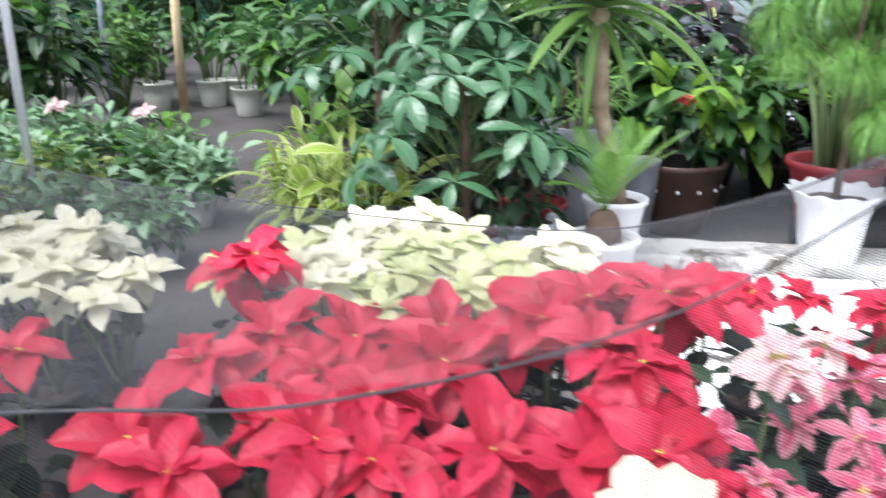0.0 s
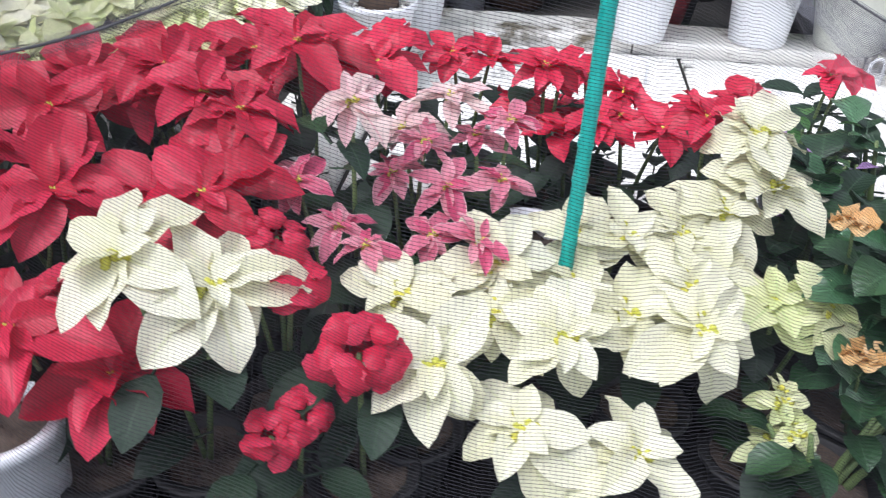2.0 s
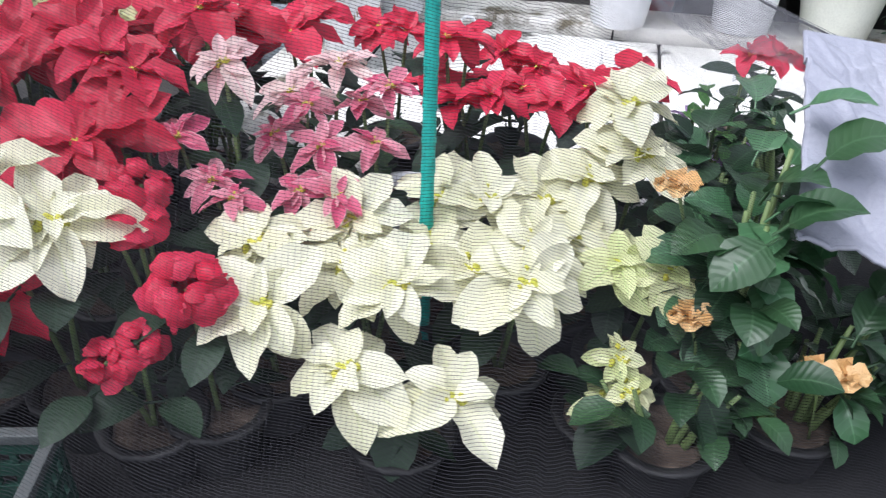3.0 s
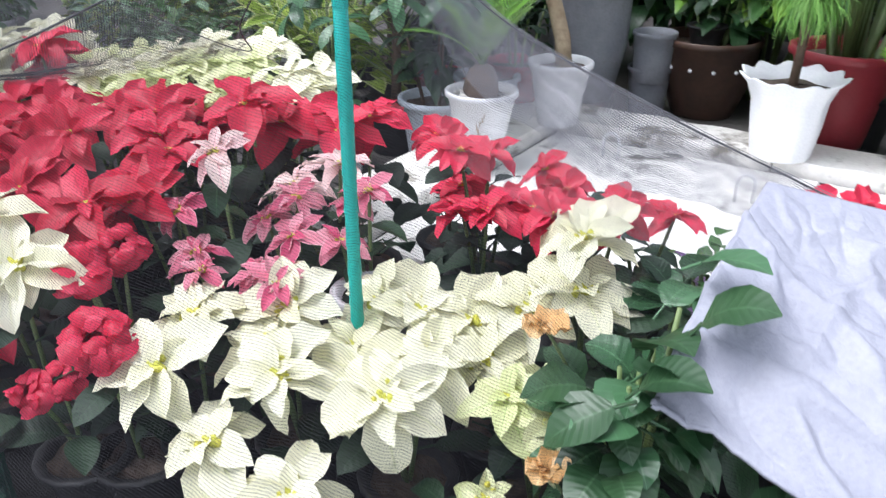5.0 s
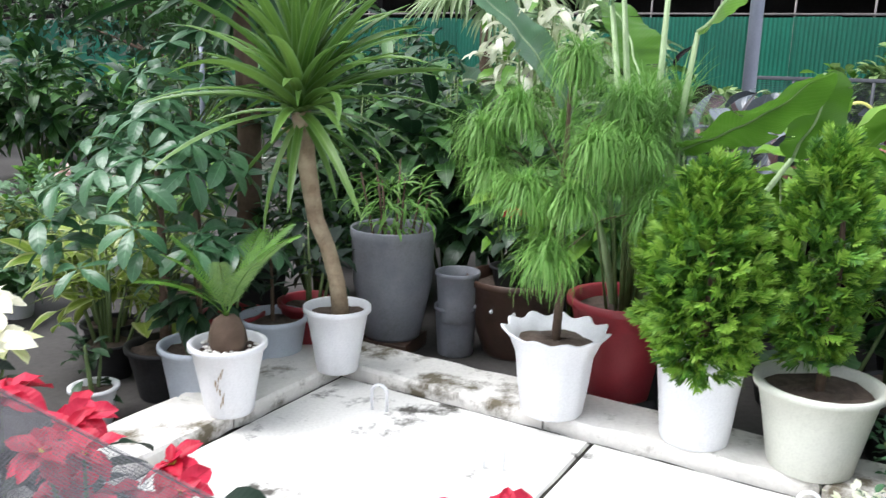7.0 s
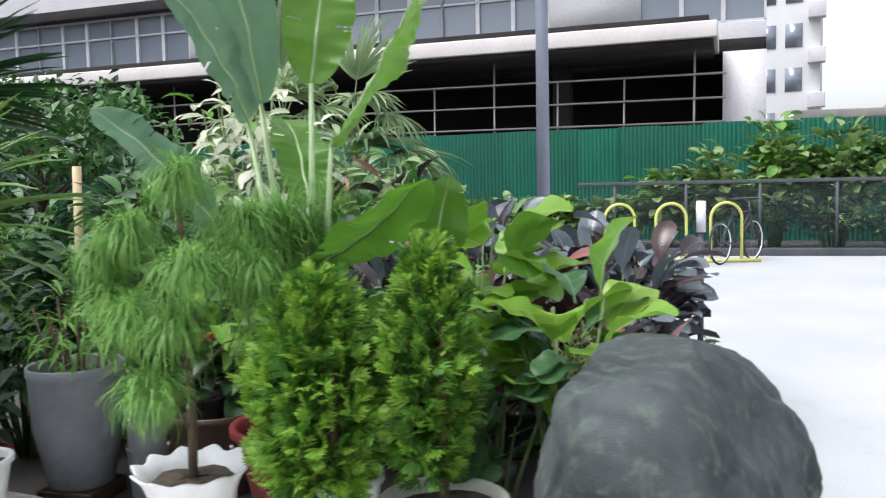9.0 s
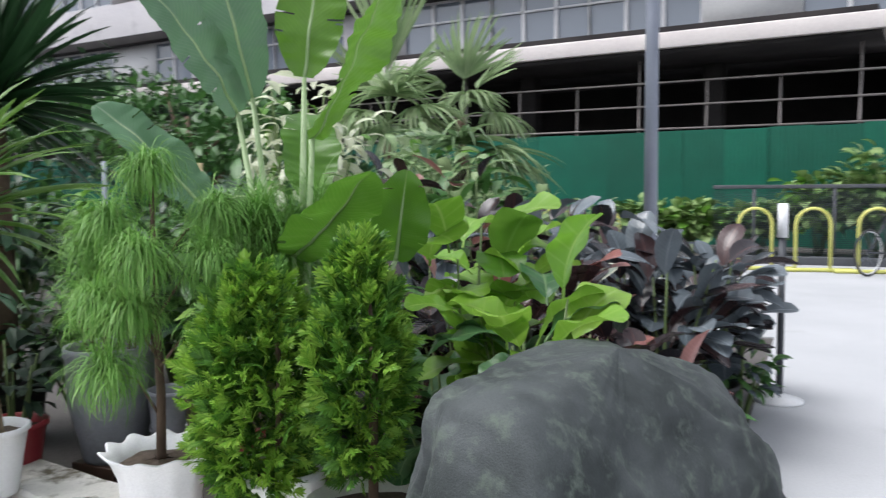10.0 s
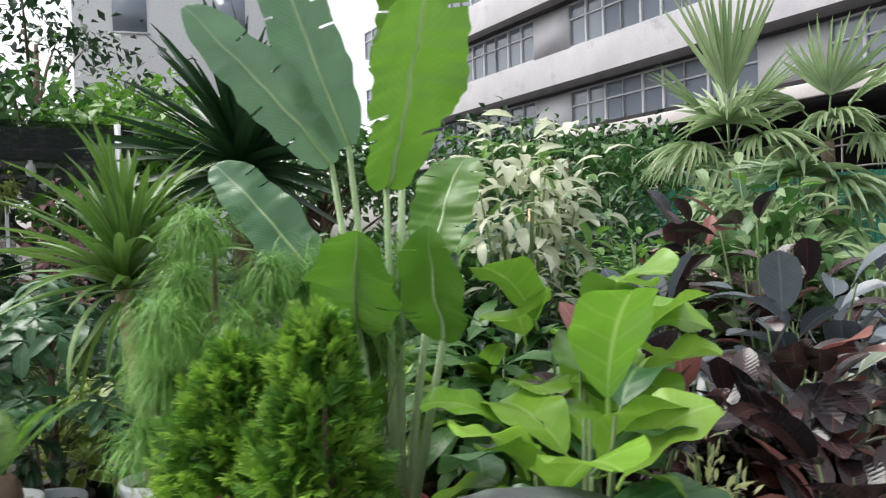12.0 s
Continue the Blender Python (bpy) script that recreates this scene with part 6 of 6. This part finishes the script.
for k in range(9):
    leafy("hedge_shrub", 5.3 + k * 1.0, 16.2, 0, "dark clipped hedge shrub behind the railing", "hedge", L_DARK, 200 + k, 420, 0.75, 0.5, 0.15, 1.25, HEDGE_LEAF, stems=16, extra=L_HEDGE, group="hedge")
for k, (x, y, h) in enumerate(((4.5, 16.6, 2.2), (5.5, 16.9, 2.65), (6.6, 17.0, 2.8), (7.8, 16.9, 2.7), (9.2, 17.0, 2.7), (3.6, 17.4, 1.7), (2.6, 17.6, 1.0), (1.4, 17.8, 1.0), (0.2, 18.0, 1.05))):
    leafy("fig_bush", x, y, 0, "large-leaved green bush in front of the hoarding", "bush", L_HEDGE, 220 + k, 620, 0.85, 0.6, 0.3, h, dict(length=0.26, width=0.17, droop=45, n=4, across=2, stalk=0.06), stems=16, extra=L_BRIGHT if k % 2 else L_MID, group="bushes by the hoarding")

# ---- hoarding and buildings ----
FAR = pose(4.9, 21.8, 0, 0, 0, -6.0)          # canopy corner; the facade runs to -x


def far_thing(name, label, category):
    ob = thing(name, 0, 0, label=label, category=category, kind="structure")
    ob.matrix_basis = FAR
    return ob


hoard = thing("hoarding", 0, 0, label="green corrugated sheet hoarding round the building site", category="fence", kind="structure")
hoard.matrix_basis = pose(4.4, 19.45, 0, 0, 0, -9.0)
v, f, uv = [], [], []
for i in range(61):
    x = -0.9 * i / 60
    yy = 0.018 * max(-0.6, min(0.6, 1.6 * math.sin(i * 2 * math.pi / 6)))
    for z in (0.0, 2.52):
        v.append((x, yy, z))
        uv.append((x, z))
f = [(2 * i, 2 * i + 2, 2 * i + 3, 2 * i + 1) for i in range(60)]
panel = Geo().add((v, f, uv)).mesh("sheet_panel", M_HOARD, smooth=False)
rng = random.Random(4)
for k in range(-8, 40):
    part("sheet_panel", panel, hoard, pose(-0.9 * k, rng.uniform(-0.012, 0.012), rng.uniform(-0.03, 0.02), rng.uniform(-0.6, 0.6), 0, 0))

bld = far_thing("office_building", "grey rendered office building with an open scaffolded ground floor", "building")
LEN = 46.0
one("canopy", box_shape(-LEN, 0, 4.72, 0, 3.0, 5.12, 0.03), M_FASCIA, bld, label="pinkish concrete canopy slab")
# Near-black panel added below the slab, standing for the shade there.
one("canopy_soffit", box_shape(-LEN, 0.12, 4.60, -0.1, 3.0, 4.716), M_SHADED_WALL, bld, label="dark panel added for the shade under the canopy")
one("canopy_trim", box_shape(-LEN, 0.25, 5.12, -0.2, 3.0, 5.3, 0.02), M_SHADED_WALL, bld)
one("back_wall", box_shape(-LEN, 7.5, 0, 1.2, 7.8, 4.72), M_SHADED_WALL, bld)
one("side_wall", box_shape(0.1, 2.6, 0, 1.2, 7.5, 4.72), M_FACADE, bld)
one("soffit", box_shape(-LEN, 3.0, 4.72, 1.2, 7.8, 5.1), M_SHADED_WALL, bld)
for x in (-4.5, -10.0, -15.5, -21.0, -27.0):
    one("column", box_shape(x, 2.4, 0, x + 0.5, 2.9, 4.72, 0.02), M_SHADED_WALL, bld)
# facade between and above the window bands
for z0, z1, nm in ((5.1, 5.55, "sill_wall"), (7.45, 9.3, "spandrel"), (11.2, 13.2, "spandrel"), (15.0, 18.0, "parapet_wall")):
    one(nm, box_shape(-LEN, 3.0, z0, 1.2, 3.35, z1, 0.02), M_FACADE, bld)
rng = random.Random(6)
for z0, z1 in ((5.55, 7.45), (9.3, 11.2), (13.2, 15.0)):
    x = 1.2
    bay = 0
    while x > -LEN:
        if bay % 4 == 1:
            w = 2.6
            one("pier", box_shape(x - w, 3.0, z0, x, 3.35, z1), M_FACADE_WHITE if (bay % 8 == 1 and z0 < 6) else M_FACADE, bld)
        else:
            w = 3.3
            win = part("window", Geo().add(box_shape(x - w, 3.14, z0, x, 3.20, z1)).mesh("window", M_GLASS, smooth=False), bld)
            g = Geo()
            for q in range(4):
                g.add(box_shape(x - w * q / 3 - 0.06 * (q > 0), 3.05, z0, x - w * q / 3 + 0.06 * (q < 3) * (q > 0), 3.14, z1)) if q else g.add(box_shape(x - 0.06, 3.05, z0, x, 3.14, z1))
            g.add(box_shape(x - w, 3.05, z0, x, 3.139, z0 + 0.07))
            g.add(box_shape(x - w, 3.05, z1 - 0.07, x, 3.139, z1))
            g.add(box_shape(x - w, 3.05, z0 + (z1 - z0) * 0.62, x, 3.139, z0 + (z1 - z0) * 0.62 + 0.06))
            part("window_frame", g.mesh("window_frame", M_FRAME, smooth=False), win)
        x -= w
        bay += 1
# Dark boxes stand in for the shaded recess above each window band.
for z in (7.45, 11.2):
    one("drip_canopy", box_shape(-LEN, 2.5, z - 0.02, 1.2, 3.0, z + 0.32, 0.02), M_SHADED_WALL, bld, label="dark strip over the windows, standing for shade under an overhang")
one("end_wall", box_shape(0.9, 3.35, 5.1, 1.2, 14, 18.0), M_FACADE_WHITE, bld)
one("flat_roof", box_shape(-LEN, 3.0, 18.0, 1.2, 14, 18.2), M_FACADE, bld)
scaf = far_thing("scaffold", "rusty grey scaffold poles under the canopy", "scaffolding")
for k in range(20):
    one("standard", tube_shape([(-0.6 - 1.75 * k, 0.9, 0), (-0.6 - 1.75 * k + 0.05, 0.9, 4.0 if k % 3 else 4.7)], [0.03], 6), M_TUBE, scaf)
for z in (2.75, 3.35, 3.95):
    one("ledger", tube_shape([(-34, 0.85, z - 0.15), (-12, 0.85, z + 0.08), (0.2, 0.85, z)], [0.028], 6), M_TUBE, scaf)

tower = thing("apartment_tower", 14.2, 62, 0, -12, label="pale apartment tower with balconies in the distance", category="building", kind="structure")
one("wall", box_shape(-3.2, 0, 0, 1.0, 10, 26, 0.05), M_FACADE_WHITE, tower)
for k in range(8):
    for x in (-2.4, -0.7):
        one("window", box_shape(x - 0.55, -0.05, 1.2 + 3 * k, x + 0.55, 0.02, 2.8 + 3 * k), M_GLASS, tower)
    one("balcony", box_shape(0.2, -0.9, 3 * k, 1.3, 0.0, 3 * k + 1.0, 0.03), M_FACADE, tower)
site = thing("site_wall", 8.5, 27, 0, 0, label="low rubble-coloured wall and steel frame of a building site", category="wall", kind="structure")
one("wall", box_shape(-2, 0, 0, 30, 0.4, 2.9, 0.03), M_FASCIA, site)
one("beam", box_shape(-1, -0.3, 3.0, 30, -0.1, 3.25, 0.02), M_TUBE, site)
for k in range(10):
    one("brace", tube_shape([(1 + 2.4 * k, -0.2, 2.9), (2.2 + 2.4 * k, -0.2, 3.9)], [0.06], 6), M_TUBE, site)
house = thing("white_building", -27, 12.2, 0, 73, label="white rendered building far behind the nursery", category="building", kind="structure")
one("wall", box_shape(-3.6, 0, 0, 3.6, 8, 16, 0.05), M_FACADE_WHITE, house)
for x in (-1.6, 2.0):
    for z in (5.5, 9.3, 12.6):
        w = one("window", box_shape(x - 0.6, -0.06, z, x + 0.6, 0.02, z + 1.5), M_GLASS, house)
        one("window_frame", box_shape(x - 0.7, -0.09, z - 0.08, x + 0.7, -0.02, z - 0.001), M_FRAME, w)


def tree(x, y, h, r, mat, seed, label, n=2600):
    ob = thing("tree", x, y, 0, label=label, category="tree", group="trees behind the nursery")
    rng = random.Random(seed)
    limbs = Geo().add(tube_shape([(0, 0, 0), (0.1, 0, h * 0.4), (0, 0.1, h * 0.85)], [0.16, 0.12, 0.04], 8))
    ends = []
    for k in range(16):
        an, t = 2.4 * k, rng.uniform(0.35, 0.85)
        e = Vector((r * rng.uniform(0.45, 1) * math.cos(an), r * rng.uniform(0.45, 1) * math.sin(an), h * t + rng.uniform(0.2, 0.9)))
        limbs.add(tube_shape([(0.05, 0, h * t * 0.7), e * 0.55 + Vector((0, 0, h * t * 0.35)), e], [0.05, 0.03, 0.01], 5))
        ends.append(e)
    part("trunk", limbs.mesh("trunk", M_BARK_DARK), ob)
    pool, g = shapes(4, seed, length=0.22, width=0.12, droop=40, n=2, across=2), Geo()
    for k in range(n):
        e = ends[k % len(ends)] + Vector((rng.gauss(0, r * 0.22), rng.gauss(0, r * 0.22), rng.gauss(0, h * 0.07)))
        g.add(rng.choice(pool), aim2(e, rng.uniform(0, 360), rng.uniform(-60, 40), rng.uniform(-40, 40), rng.uniform(0.7, 1.4)))
    part("crown", g.mesh("crown", mat, L_MID), ob, kind="stuff")


tree(-10.2, 4.7, 3.7, 1.9, L_MID, 301, "dense green tree behind the shade house")
tree(-9.4, 6.3, 3.4, 1.7, L_BRIGHT, 302, "rounded green tree behind the shade house")
tree(-14.0, 5.2, 6.4, 2.6, L_DARK, 303, "dark open-crowned tree against the sky", 1900)
tree(-10.0, 9.5, 3.2, 2.0, L_MID, 306, "spreading green tree behind the nursery")
tree(-7.5, 13.5, 3.2, 2.2, L_MID, 304, "green tree between the shade house and the buildings")
tree(-10.5, 16.0, 3.6, 2.4, L_DARK, 305, "dark green tree at the back of the nursery")
